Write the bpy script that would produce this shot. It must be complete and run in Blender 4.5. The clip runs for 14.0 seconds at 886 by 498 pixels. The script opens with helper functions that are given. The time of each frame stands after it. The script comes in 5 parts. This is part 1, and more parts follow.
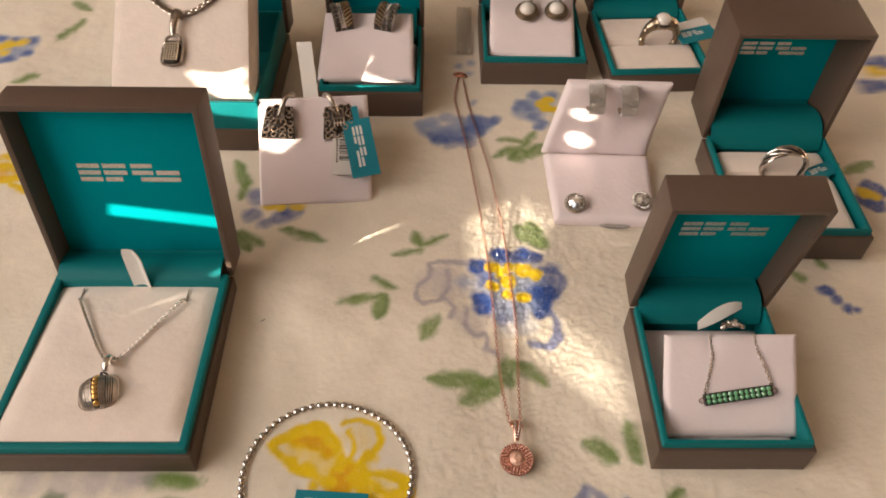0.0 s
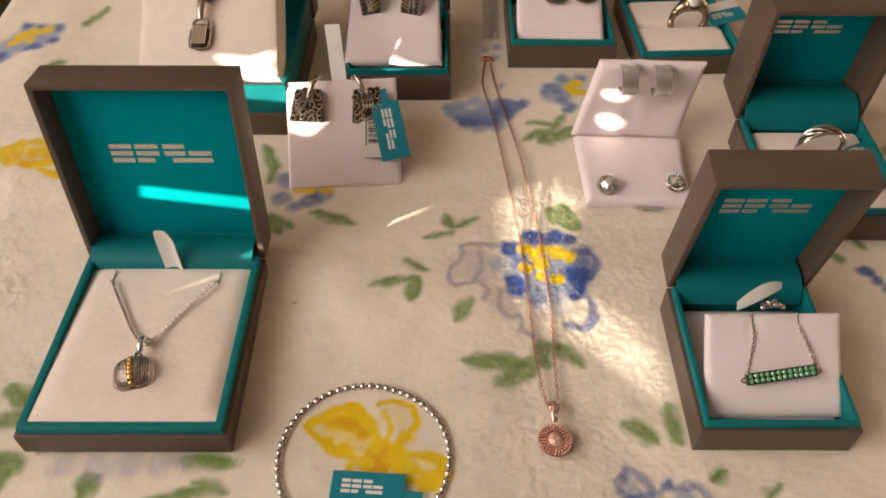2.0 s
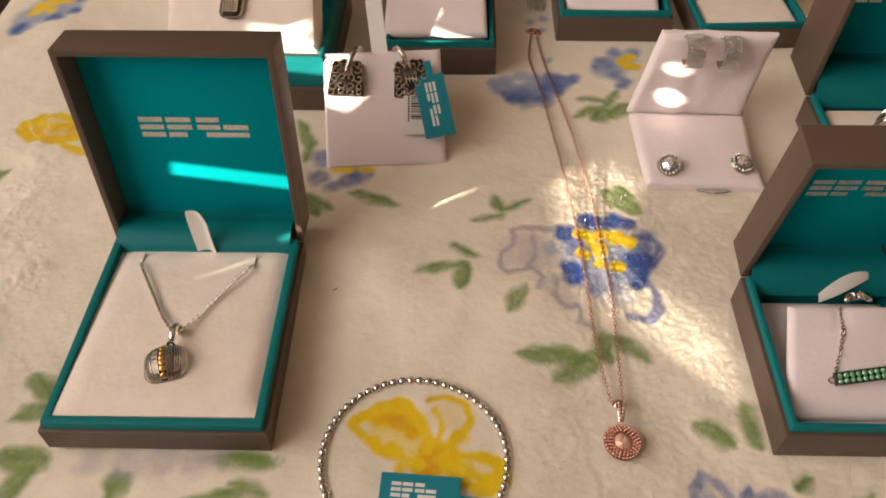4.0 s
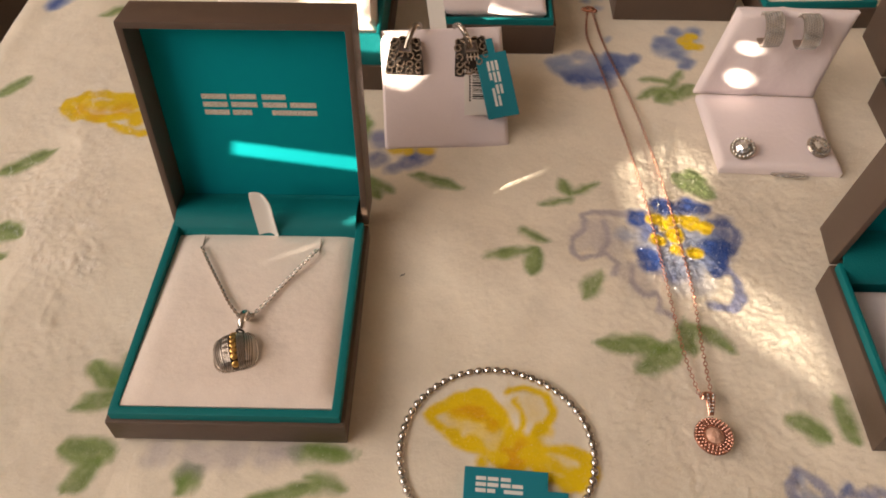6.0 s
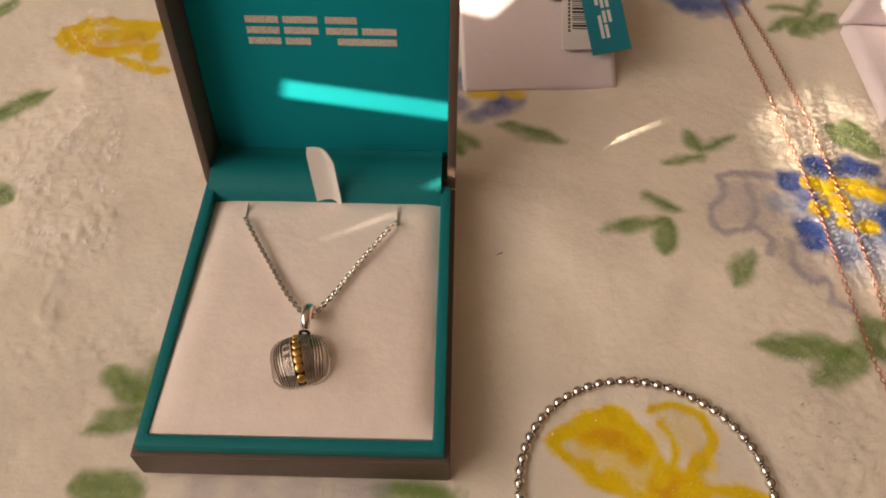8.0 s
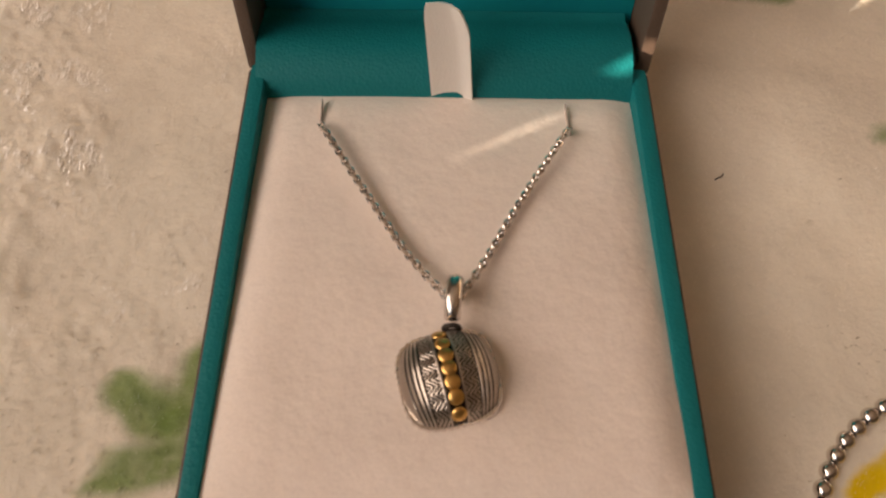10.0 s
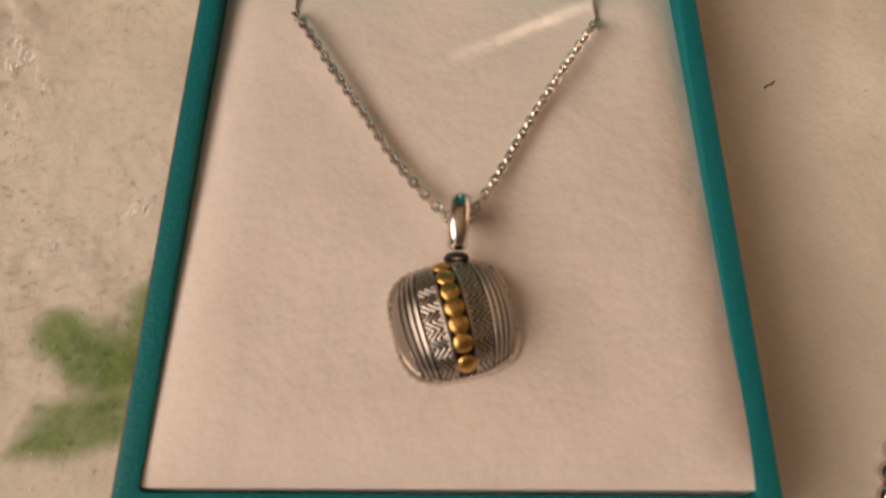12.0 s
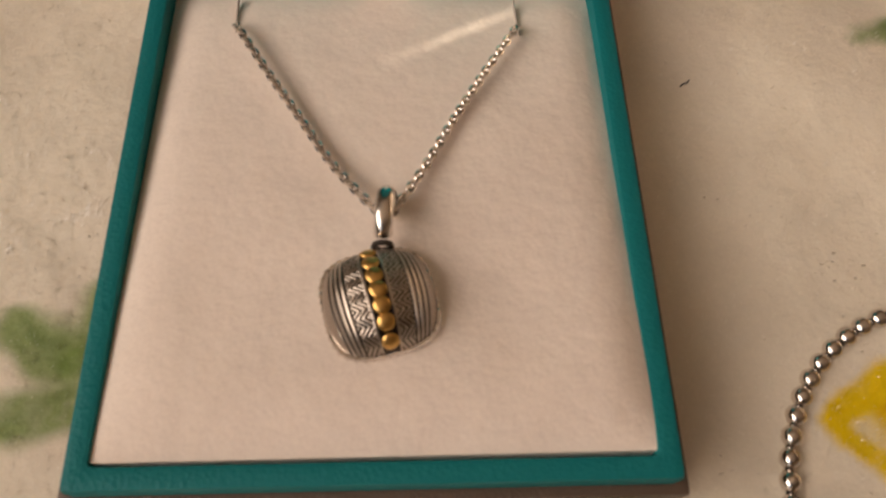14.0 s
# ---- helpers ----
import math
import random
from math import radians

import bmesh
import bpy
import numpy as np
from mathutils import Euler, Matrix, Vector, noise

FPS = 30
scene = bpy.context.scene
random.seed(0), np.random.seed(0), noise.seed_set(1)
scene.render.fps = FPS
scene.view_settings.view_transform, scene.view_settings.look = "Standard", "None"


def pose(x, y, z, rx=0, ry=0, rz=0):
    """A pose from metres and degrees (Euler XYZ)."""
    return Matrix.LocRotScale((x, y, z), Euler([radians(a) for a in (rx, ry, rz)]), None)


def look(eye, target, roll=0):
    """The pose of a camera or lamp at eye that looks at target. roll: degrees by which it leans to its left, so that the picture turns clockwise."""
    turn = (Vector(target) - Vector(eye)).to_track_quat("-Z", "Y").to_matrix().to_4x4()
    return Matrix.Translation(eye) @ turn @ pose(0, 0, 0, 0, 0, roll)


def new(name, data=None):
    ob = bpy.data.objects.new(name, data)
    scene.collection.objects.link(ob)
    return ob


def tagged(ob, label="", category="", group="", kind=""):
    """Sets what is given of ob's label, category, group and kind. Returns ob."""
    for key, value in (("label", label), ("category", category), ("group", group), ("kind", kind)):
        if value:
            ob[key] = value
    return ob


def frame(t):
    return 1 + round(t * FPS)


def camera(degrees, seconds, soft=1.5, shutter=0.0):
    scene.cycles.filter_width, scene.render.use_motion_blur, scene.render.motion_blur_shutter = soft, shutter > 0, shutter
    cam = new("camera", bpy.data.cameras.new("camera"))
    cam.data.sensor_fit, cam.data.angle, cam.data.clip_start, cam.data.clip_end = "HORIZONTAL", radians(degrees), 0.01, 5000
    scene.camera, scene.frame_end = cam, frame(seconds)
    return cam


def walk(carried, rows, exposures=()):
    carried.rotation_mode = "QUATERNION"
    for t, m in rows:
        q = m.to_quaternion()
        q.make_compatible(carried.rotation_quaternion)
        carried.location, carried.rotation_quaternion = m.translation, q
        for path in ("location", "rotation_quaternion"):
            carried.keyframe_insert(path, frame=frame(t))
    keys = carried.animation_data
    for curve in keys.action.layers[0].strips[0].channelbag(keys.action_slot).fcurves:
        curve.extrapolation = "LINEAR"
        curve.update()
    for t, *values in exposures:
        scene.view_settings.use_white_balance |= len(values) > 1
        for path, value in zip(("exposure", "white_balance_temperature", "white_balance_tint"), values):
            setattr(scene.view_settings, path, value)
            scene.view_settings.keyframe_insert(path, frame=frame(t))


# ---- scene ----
cam = camera(59.8, 14.0, soft=1.8)
cam.data.dof.use_dof, cam.data.dof.focus_distance, cam.data.dof.aperture_fstop = True, 0.25, 58.0
PATH = [
    (0, (0.14707, -0.13530, 0.25150), (0.15316, 0.00078, 0.10506), 1.17),
    (0.5, (0.14499, -0.13333, 0.25047), (0.15127, 0.00224, 0.10357), 1.15),
    (1, (0.14574, -0.13658, 0.24945), (0.15142, -0.00099, 0.10254), 0.87),
    (1.5, (0.14290, -0.14037, 0.24817), (0.14729, -0.00467, 0.10132), 0.42),
    (2, (0.13795, -0.13780, 0.24423), (0.14119, -0.00203, 0.09741), 0.10),
    (2.5, (0.13770, -0.13810, 0.23902), (0.13974, -0.00239, 0.09213), -0.19),
    (3, (0.13583, -0.13710, 0.23786), (0.13660, -0.00165, 0.09071), -0.49),
    (3.5, (0.13287, -0.13008, 0.23365), (0.13267, 0.00386, 0.08512), -0.64),
    (4, (0.12377, -0.12241, 0.22734), (0.12343, 0.01046, 0.07785), -0.53),
    (6.5, (0.09183, -0.11014, 0.21588), (0.09163, 0.01875, 0.06295), -0.09),
    (7, (0.08443, -0.09826, 0.20929), (0.08441, 0.02851, 0.05460), 0.06),
    (7.5, (0.07388, -0.08795, 0.19413), (0.07432, 0.03526, 0.03658), 0.33),
    (8, (0.06528, -0.07020, 0.17675), (0.06589, 0.04925, 0.01634), 0.39),
    (8.5, (0.05502, -0.05675, 0.15646), (0.05671, 0.05791, -0.00740), 0.62),
    (9, (0.03718, -0.03789, 0.14150), (0.03926, 0.07146, -0.02595), 0.53),
    (11.5, (0.02701, -0.01107, 0.09298), (0.03325, 0.07193, -0.08888), 3.45),
    (12, (0.02796, -0.01025, 0.09479), (0.03438, 0.07249, -0.08718), 3.61),
    (12.5, (0.03495, -0.01316, 0.09648), (0.04334, 0.07089, -0.08480), 4.64),
    (13, (0.03128, -0.01326, 0.09730), (0.04062, 0.07182, -0.08346), 5.03),
    (13.5, (0.03228, -0.01503, 0.09988), (0.04261, 0.07127, -0.08025), 4.99),
    (14, (0.03466, -0.01645, 0.10041), (0.04535, 0.06932, -0.07995), 4.63),
]
EXPOSURES = [(0, 2.28, 6520, 10), (4, 2.22, 6570, 10), (7, 2.07, 6880, 13), (9, 1.94, 7000, 15), (11.5, 2.0, 7000, 14), (14, 2.0, 6950, 12)]
walk(cam, [(t, look(eye, target, roll)) for t, eye, target, roll in PATH], EXPOSURES)

# ---- light: low warm sun cut by an unseen added mask, area lamp for the window's sky ----
AZ = 28.0          # the sun's way over the table, degrees from +x towards +y
ELEV = 11.3
WALL_A = -0.95     # the window wall, metres along the sun's way
world = bpy.data.worlds.new("world")
scene.world = world
world.use_nodes = True
wn = world.node_tree.nodes
sky = wn.new("ShaderNodeTexSky")
sky.sky_type, sky.sun_disc = "NISHITA", False
sky.sun_elevation, sky.sun_rotation = radians(ELEV), radians(270 - AZ)
world.node_tree.links.new(sky.outputs[0], wn["Background"].inputs[0])
wn["Background"].inputs[1].default_value = 0.056

ROOM = Matrix.Rotation(radians(AZ), 4, "Z")   # the room's axes: x with the sun, y across it


def room_point(a, n, z):
    return ROOM @ Vector((a, n, z))


sun_data = bpy.data.lights.new("sun", "SUN")
sun_data.energy, sun_data.angle, sun_data.color = 5.0, radians(0.12), (1.0, 0.86, 0.68)
sun = new("sun", sun_data)
sun.matrix_world = look(room_point(-4, 0, 4 * math.tan(radians(ELEV))), (0, 0, 0))

win_data = bpy.data.lights.new("window_sky", "AREA")
win_data.shape, win_data.size, win_data.size_y = "RECTANGLE", 1.5, 0.95
win_data.energy, win_data.color = 4.5, (1.0, 0.83, 0.69)
window_sky = new("window_sky", win_data)
window_sky.matrix_world = look(room_point(WALL_A - 0.01, 0.35, 0.86), room_point(0.3, 0.35, 0.86))

# ---- materials ----
MATS = {}


def node_mat(name):
    m = bpy.data.materials.new(name)
    m.use_nodes = True
    b = m.node_tree.nodes["Principled BSDF"]
    return m, m.node_tree.nodes, m.node_tree.links, b


def surface(name, color, rough=0.5, metal=0.0, vary=0.12, scale=60.0, bump=0.0, bump_scale=900.0, sheen=0.0, coat=0.0, spec=0.5, kind="noise"):
    """A plain surface with variation of colour at two scales, a grain and a relief. Scales per metre."""
    m, n, l, b = node_mat(name)
    geo = n.new("ShaderNodeTexCoord")
    big, small = n.new("ShaderNodeTexNoise"), n.new("ShaderNodeTexNoise")
    big.inputs["Scale"].default_value, small.inputs["Scale"].default_value = scale, scale * 14
    big.inputs["Detail"].default_value = small.inputs["Detail"].default_value = 4
    mix = n.new("ShaderNodeMath")
    mix.operation = "ADD"
    ramp = n.new("ShaderNodeValToRGB")
    lo, hi = [tuple(min(1, c * k) for c in color) for k in (1 - vary, 1 + vary)]
    ramp.color_ramp.elements[0].position, ramp.color_ramp.elements[1].position = 0.7, 1.3
    ramp.color_ramp.elements[0].color, ramp.color_ramp.elements[1].color = (*lo, 1), (*hi, 1)
    half = n.new("ShaderNodeMath")
    half.operation, half.inputs[1].default_value = "MULTIPLY", 1.0
    for t in (big, small):
        l.new(geo.outputs["Object"], t.inputs["Vector"])
    l.new(big.outputs["Fac"], mix.inputs[0])
    l.new(small.outputs["Fac"], mix.inputs[1])
    ramp.color_ramp.elements[1].position = 1.0
    ramp.color_ramp.elements[0].position = 0.0
    half.inputs[1].default_value = 0.5
    l.new(mix.outputs[0], half.inputs[0])
    l.new(half.outputs[0], ramp.inputs[0])
    l.new(ramp.outputs[0], b.inputs["Base Color"])
    b.inputs["Metallic"].default_value = metal
    b.inputs["Specular IOR Level"].default_value = spec
    b.inputs["Coat Weight"].default_value = coat
    if sheen:
        b.inputs["Sheen Weight"].default_value, b.inputs["Sheen Roughness"].default_value = sheen, 0.4
    rr = n.new("ShaderNodeMapRange")
    rr.inputs["To Min"].default_value, rr.inputs["To Max"].default_value = max(0.02, rough - 0.08), min(1, rough + 0.08)
    l.new(small.outputs["Fac"], rr.inputs["Value"])
    l.new(rr.outputs[0], b.inputs["Roughness"])
    if bump:
        tex = n.new("ShaderNodeTexVoronoi" if kind == "voronoi" else "ShaderNodeTexNoise")
        tex.inputs["Scale"].default_value = bump_scale
        l.new(geo.outputs["Object"], tex.inputs["Vector"])
        bp = n.new("ShaderNodeBump")
        bp.inputs["Strength"].default_value, bp.inputs["Distance"].default_value = bump, 0.0004
        l.new(tex.outputs[0], bp.inputs["Height"])
        l.new(bp.outputs[0], b.inputs["Normal"])
    MATS[name] = m
    return m


BROWN = surface("brown_leatherette", (0.110, 0.072, 0.053), 0.42, vary=0.10, scale=40, bump=0.25, bump_scale=2600, kind="voronoi")
BROWN_IN = surface("brown_lid_wall", (0.120, 0.082, 0.062), 0.5, vary=0.10, scale=40, bump=0.2, bump_scale=2600, kind="voronoi")
TEAL = surface("teal_leatherette", (0.001, 0.168, 0.180), 0.5, vary=0.07, scale=50, bump=0.2, bump_scale=1700, spec=0.25, kind="voronoi")
TEAL_SATIN = surface("teal_lining", (0.0004, 0.290, 0.330), 0.8, vary=0.06, scale=30, bump=0.1, bump_scale=3000, spec=0.0)
TEAL_CARD = surface("teal_card", (0.001, 0.225, 0.30), 0.45, vary=0.05, scale=50)
CREAM = surface("cream_velvet", (0.87, 0.755, 0.675), 0.9, vary=0.16, scale=150, bump=0.55, bump_scale=420, sheen=0.6, spec=0.1)
LILAC = surface("lilac_white_velvet", (0.85, 0.75, 0.76), 0.9, vary=0.07, scale=90, bump=0.4, bump_scale=420, sheen=0.2, spec=0.1)
SATIN = surface("white_satin", (0.80, 0.77, 0.72), 0.35, vary=0.04, scale=90, bump=0.2, bump_scale=3000, sheen=0.3)
# colour of the shade inside the velvet slits, which are solid strips
SLIT = surface("slit_shadow", (0.40, 0.33, 0.29), 0.9, vary=0.1)
PAPER = surface("white_paper", (0.80, 0.76, 0.72), 0.6, vary=0.03, scale=80)
INK = surface("black_ink", (0.02, 0.02, 0.02), 0.6, vary=0.1)
FOIL = surface("silver_foil", (0.72, 0.70, 0.66), 0.28, metal=0.9, vary=0.12, scale=250, bump=0.3, bump_scale=3000)
WHITE_INK = surface("white_ink", (0.80, 0.80, 0.78), 0.5, vary=0.04)
SILVER = surface("silver", (0.78, 0.72, 0.67), 0.2, metal=1.0, vary=0.08, scale=400)
STEEL = surface("polished_beads", (0.74, 0.68, 0.63), 0.12, metal=1.0, vary=0.05, scale=300)
DARK = surface("oxidised_silver", (0.06, 0.05, 0.043), 0.5, metal=0.6, vary=0.3, scale=500)
GOLD = surface("gold", (0.72, 0.48, 0.20), 0.22, metal=1.0, vary=0.1, scale=400)
ROSE = surface("rose_gold", (0.80, 0.41, 0.295), 0.17, metal=1.0, vary=0.08, scale=400)
ROSE_CHAIN = surface("worn_rose_gold", (0.60, 0.29, 0.205), 0.3, metal=1.0, vary=0.12, scale=400)
COPPER = surface("dark_copper", (0.42, 0.19, 0.13), 0.35, metal=1.0, vary=0.15, scale=400)
PEARL = surface("pearl", (0.82, 0.76, 0.70), 0.18, vary=0.04, scale=200, coat=0.6)
TABLE_WOOD = surface("dark_table_wood", (0.10, 0.06, 0.035), 0.45, vary=0.25, scale=14, bump=0.2, bump_scale=90)
FLOOR_MAT = surface("brown_carpet", (0.085, 0.058, 0.038), 0.95, vary=0.25, scale=30, bump=0.6, bump_scale=700)
WALL_MAT = surface("warm_wall_paint", (0.36, 0.29, 0.23), 0.85, vary=0.04, scale=5, bump=0.1, bump_scale=300)
CEILING_MAT = surface("ceiling_paint", (0.62, 0.56, 0.49), 0.9, vary=0.03, scale=4)
SUN_MASK_MAT = surface("dark_sun_mask", (0.05, 0.04, 0.032), 0.9, vary=0.15, scale=60, bump=0.3, bump_scale=1200)
FRAME_MAT = surface("white_window_paint", (0.75, 0.72, 0.68), 0.4, vary=0.03, scale=20)


def gem(name, color, rough=0.03, trans=0.55, ior=1.9):
    m, n, l, b = node_mat(name)
    b.inputs["Base Color"].default_value = (*color, 1)
    b.inputs["Roughness"].default_value = rough
    b.inputs["IOR"].default_value = ior
    b.inputs["Transmission Weight"].default_value = trans
    MATS[name] = m
    return m


def sparkle(name, color):
    """A small brilliant stone: all light comes back from its facets."""
    m, n, l, b = node_mat(name)
    b.inputs["Base Color"].default_value = (*color, 1)
    b.inputs["Metallic"].default_value, b.inputs["Roughness"].default_value = 0.35, 0.1
    MATS[name] = m
    return m


GREEN_GEM = gem("green_stone", (0.22, 0.54, 0.29), 0.06, 0.2, 1.9)
BRIGHT_GEM = sparkle("bright_stone", (0.97, 0.95, 0.92))
BRIGHT_GEM.node_tree.nodes["Principled BSDF"].inputs["Metallic"].default_value = 0.75
CLEAR_GEM = sparkle("clear_stone", (0.66, 0.64, 0.62))
PINK_GEM = sparkle("pale_pink_stone", (0.80, 0.48, 0.36))
PINK_GEM.node_tree.nodes["Principled BSDF"].inputs["Specular IOR Level"].default_value = 0.3
PINK_GEM.node_tree.nodes["Principled BSDF"].inputs["Metallic"].default_value = 0.1
ROSE_GEM = sparkle("rose_tinted_stone", (0.82, 0.44, 0.33))
ROSE_GEM.node_tree.nodes["Principled BSDF"].inputs["Roughness"].default_value = 0.12
ROSE_GEM.node_tree.nodes["Principled BSDF"].inputs["Metallic"].default_value = 0.75
SMOKE_GEM = sparkle("smoky_stone", (0.90, 0.78, 0.62))
SMOKE_GEM.node_tree.nodes["Principled BSDF"].inputs["Metallic"].default_value = 0.5
CLEAR_GEM.node_tree.nodes["Principled BSDF"].inputs["Metallic"].default_value = 0.72
PLASTIC = gem("clear_plastic", (0.92, 0.90, 0.86), 0.12, 0.85, 1.45)

# ---- mesh helpers, in millimetres ----
MM = 0.001


def mm(x, y, z, rx=0, ry=0, rz=0):
    return pose(x * MM, y * MM, z * MM, rx, ry, rz)


def mesh_of(name, bm, material, smooth=True, angle=40):
    me = bpy.data.meshes.new(name)
    bmesh.ops.recalc_face_normals(bm, faces=bm.faces)
    bm.to_mesh(me)
    bm.free()
    me.transform(Matrix.Scale(MM, 4))
    me.materials.append(material)
    if smooth:
        me.shade_smooth()
        me.set_sharp_from_angle(angle=radians(angle))
    return me


def part(name, bm, material, parent, label="", m=None, smooth=True):
    ob = new(name, mesh_of(name, bm, material, smooth and not material.name.endswith("_stone")))
    ob.parent = parent
    if m is not None:
        ob.matrix_basis = m
    if label:
        ob["label"] = label
    return ob


def thing(name, m, label, category, group="", kind=""):
    ob = new(name)
    ob.empty_display_size = 0.01
    ob.matrix_basis = m
    return tagged(ob, label, category, group, kind)


def add(bm, other):
    """Joins the mesh other into bm."""
    me = bpy.data.meshes.new("tmp")
    other.to_mesh(me)
    other.free()
    bm.from_mesh(me)
    bpy.data.meshes.remove(me)
    return bm


def block(x0, y0, z0, x1, y1, z1, bevel=0.3, seg=2):
    bm = bmesh.new()
    bmesh.ops.create_cube(bm, size=1.0)
    bmesh.ops.transform(bm, verts=bm.verts, matrix=Matrix.Translation(((x0 + x1) / 2, (y0 + y1) / 2, (z0 + z1) / 2)) @ Matrix.Diagonal((x1 - x0, y1 - y0, z1 - z0, 1)))
    if bevel:
        bmesh.ops.bevel(bm, geom=bm.edges[:], offset=bevel, segments=seg, profile=0.6, affect="EDGES")
    return bm


def shell(x0, y0, z0, x1, y1, z1, wall, floor, bevel=0.5):
    """A tray, open at the top z1."""
    bm = bmesh.new()
    v = [bm.verts.new(p) for p in (
        (x0, y0, z0), (x1, y0, z0), (x1, y1, z0), (x0, y1, z0), (x0, y0, z1), (x1, y0, z1), (x1, y1, z1), (x0, y1, z1),
        (x0 + wall, y0 + wall, z1), (x1 - wall, y0 + wall, z1), (x1 - wall, y1 - wall, z1), (x0 + wall, y1 - wall, z1),
        (x0 + wall, y0 + wall, z0 + floor), (x1 - wall, y0 + wall, z0 + floor), (x1 - wall, y1 - wall, z0 + floor), (x0 + wall, y1 - wall, z0 + floor))]
    bm.faces.new((v[3], v[2], v[1], v[0]))
    for i in range(4):
        j = (i + 1) % 4
        bm.faces.new((v[i], v[j], v[4 + j], v[4 + i]))
        bm.faces.new((v[4 + i], v[4 + j], v[8 + j], v[8 + i]))
        bm.faces.new((v[8 + i], v[8 + j], v[12 + j], v[12 + i]))
    bm.faces.new(v[12:16])
    if bevel:
        bmesh.ops.bevel(bm, geom=bm.edges[:], offset=bevel, segments=2, profile=0.6, affect="EDGES")
    return bm


def pad(w, d, h, puff=1.2, edge=3.0, nx=26, ny=26, wave=0.0, seed=0, low=0.55):
    """A soft pad, its upper face bulging and rounding off towards the edges; base at z = 0, corner at the origin."""
    bm = bmesh.new()
    def rim(t):
        return 1 - (1 - min(1, t)) ** 2.6
    grid = []
    for j in range(ny + 1):
        row = []
        for i in range(nx + 1):
            u, v = (1 - math.cos(math.pi * i / nx)) / 2, (1 - math.cos(math.pi * j / ny)) / 2
            x, y = u * w, v * d
            k = rim(min(x, w - x) / edge) * rim(min(y, d - y) / edge)
            z = h * (low + (1 - low) * k) + puff * math.sin(math.pi * u) ** 0.6 * math.sin(math.pi * v) ** 0.6 * k
            z += wave * noise.noise((x / 14, y / 14, seed)) * k
            row.append(bm.verts.new((x, y, z)))
        grid.append(row)
    for j in range(ny):
        for i in range(nx):
            bm.faces.new((grid[j][i], grid[j][i + 1], grid[j + 1][i + 1], grid[j + 1][i]))
    border = [grid[0][i] for i in range(nx + 1)] + [grid[j][nx] for j in range(1, ny + 1)] + [grid[ny][i] for i in range(nx - 1, -1, -1)] + [grid[j][0] for j in range(ny - 1, 0, -1)]
    low = [bm.verts.new((v.co.x, v.co.y, 0)) for v in border]
    for i in range(len(border)):
        j = (i + 1) % len(border)
        bm.faces.new((border[j], border[i], low[i], low[j]))
    bm.faces.new(low)
    return bm


def strip(profile, width, thick=0.5, along="x"):
    """A bent band: profile is a line of (y, z) swept over width along x, with a thickness."""
    bm = bmesh.new()
    pts = [Vector((0, y, z)) for y, z in profile]
    rows = []
    for i, p in enumerate(pts):
        t = (pts[min(i + 1, len(pts) - 1)] - pts[max(i - 1, 0)]).normalized()
        nrm = Vector((0, -t.z, t.y)) * thick
        rows.append([bm.verts.new(q) for q in (p, p + Vector((width, 0, 0)), p + Vector((width, 0, 0)) + nrm, p + nrm)])
    for a, b in zip(rows, rows[1:]):
        for i in range(4):
            j = (i + 1) % 4
            bm.faces.new((a[i], a[j], b[j], b[i]))
    bm.faces.new(rows[0])
    bm.faces.new(rows[-1][::-1])
    return bm


def smooth_line(points, step):
    """Points about step apart on a smooth line through the given ones."""
    pts = [Vector(p) for p in points]
    out = []
    for i in range(len(pts) - 1):
        a, b, c, d = pts[max(i - 1, 0)], pts[i], pts[i + 1], pts[min(i + 2, len(pts) - 1)]
        k = max(2, int((c - b).length / 0.25))
        for s in range(k):
            t = s / k
            out.append(0.5 * (2 * b + (c - a) * t + (2 * a - 5 * b + 4 * c - d) * t * t + (3 * b - a - 3 * c + d) * t ** 3))
    out.append(pts[-1])
    picked, left = [out[0]], 0.0
    for p, q in zip(out, out[1:]):
        left += (q - p).length
        if left >= step:
            picked.append(q)
            left = 0.0
    return picked


def torus_into(verts, faces, m, major_x, major_y, minor, seg=10, ring=5):
    base = len(verts)
    for i in range(seg):
        a = 2 * math.pi * i / seg
        c = Vector((math.cos(a) * major_x, math.sin(a) * major_y, 0))
        out = Vector((math.cos(a), math.sin(a), 0))
        for j in range(ring):
            b = 2 * math.pi * j / ring
            verts.append(m @ (c + out * (math.cos(b) * minor) + Vector((0, 0, math.sin(b) * minor))))
    for i in range(seg):
        for j in range(ring):
            i2, j2 = (i + 1) % seg, (j + 1) % ring
            faces.append((base + i * ring + j, base + i2 * ring + j, base + i2 * ring + j2, base + i * ring + j2))


def chain_mesh(points, pitch, half, minor, narrow=0.6, tilt=45, seg=10, ring=5):
    """Oval links along a line, each turned a quarter against the last."""
    bm_line = smooth_line(points, pitch)
    verts, faces = [], []
    for i, p in enumerate(bm_line):
        q = bm_line[min(i + 1, len(bm_line) - 1)] - bm_line[max(i - 1, 0)]
        turn = q.to_track_quat("X", "Z").to_matrix().to_4x4()
        m = Matrix.Translation(p) @ turn @ Matrix.Rotation(radians(tilt if i % 2 else tilt - 90), 4, "X")
        torus_into(verts, faces, m, half, half * narrow, minor, seg, ring)
    me = bpy.data.meshes.new("links")
    me.from_pydata([tuple(v) for v in verts], [], faces)
    bm = bmesh.new()
    bm.from_mesh(me)
    bpy.data.meshes.remove(me)
    return bm


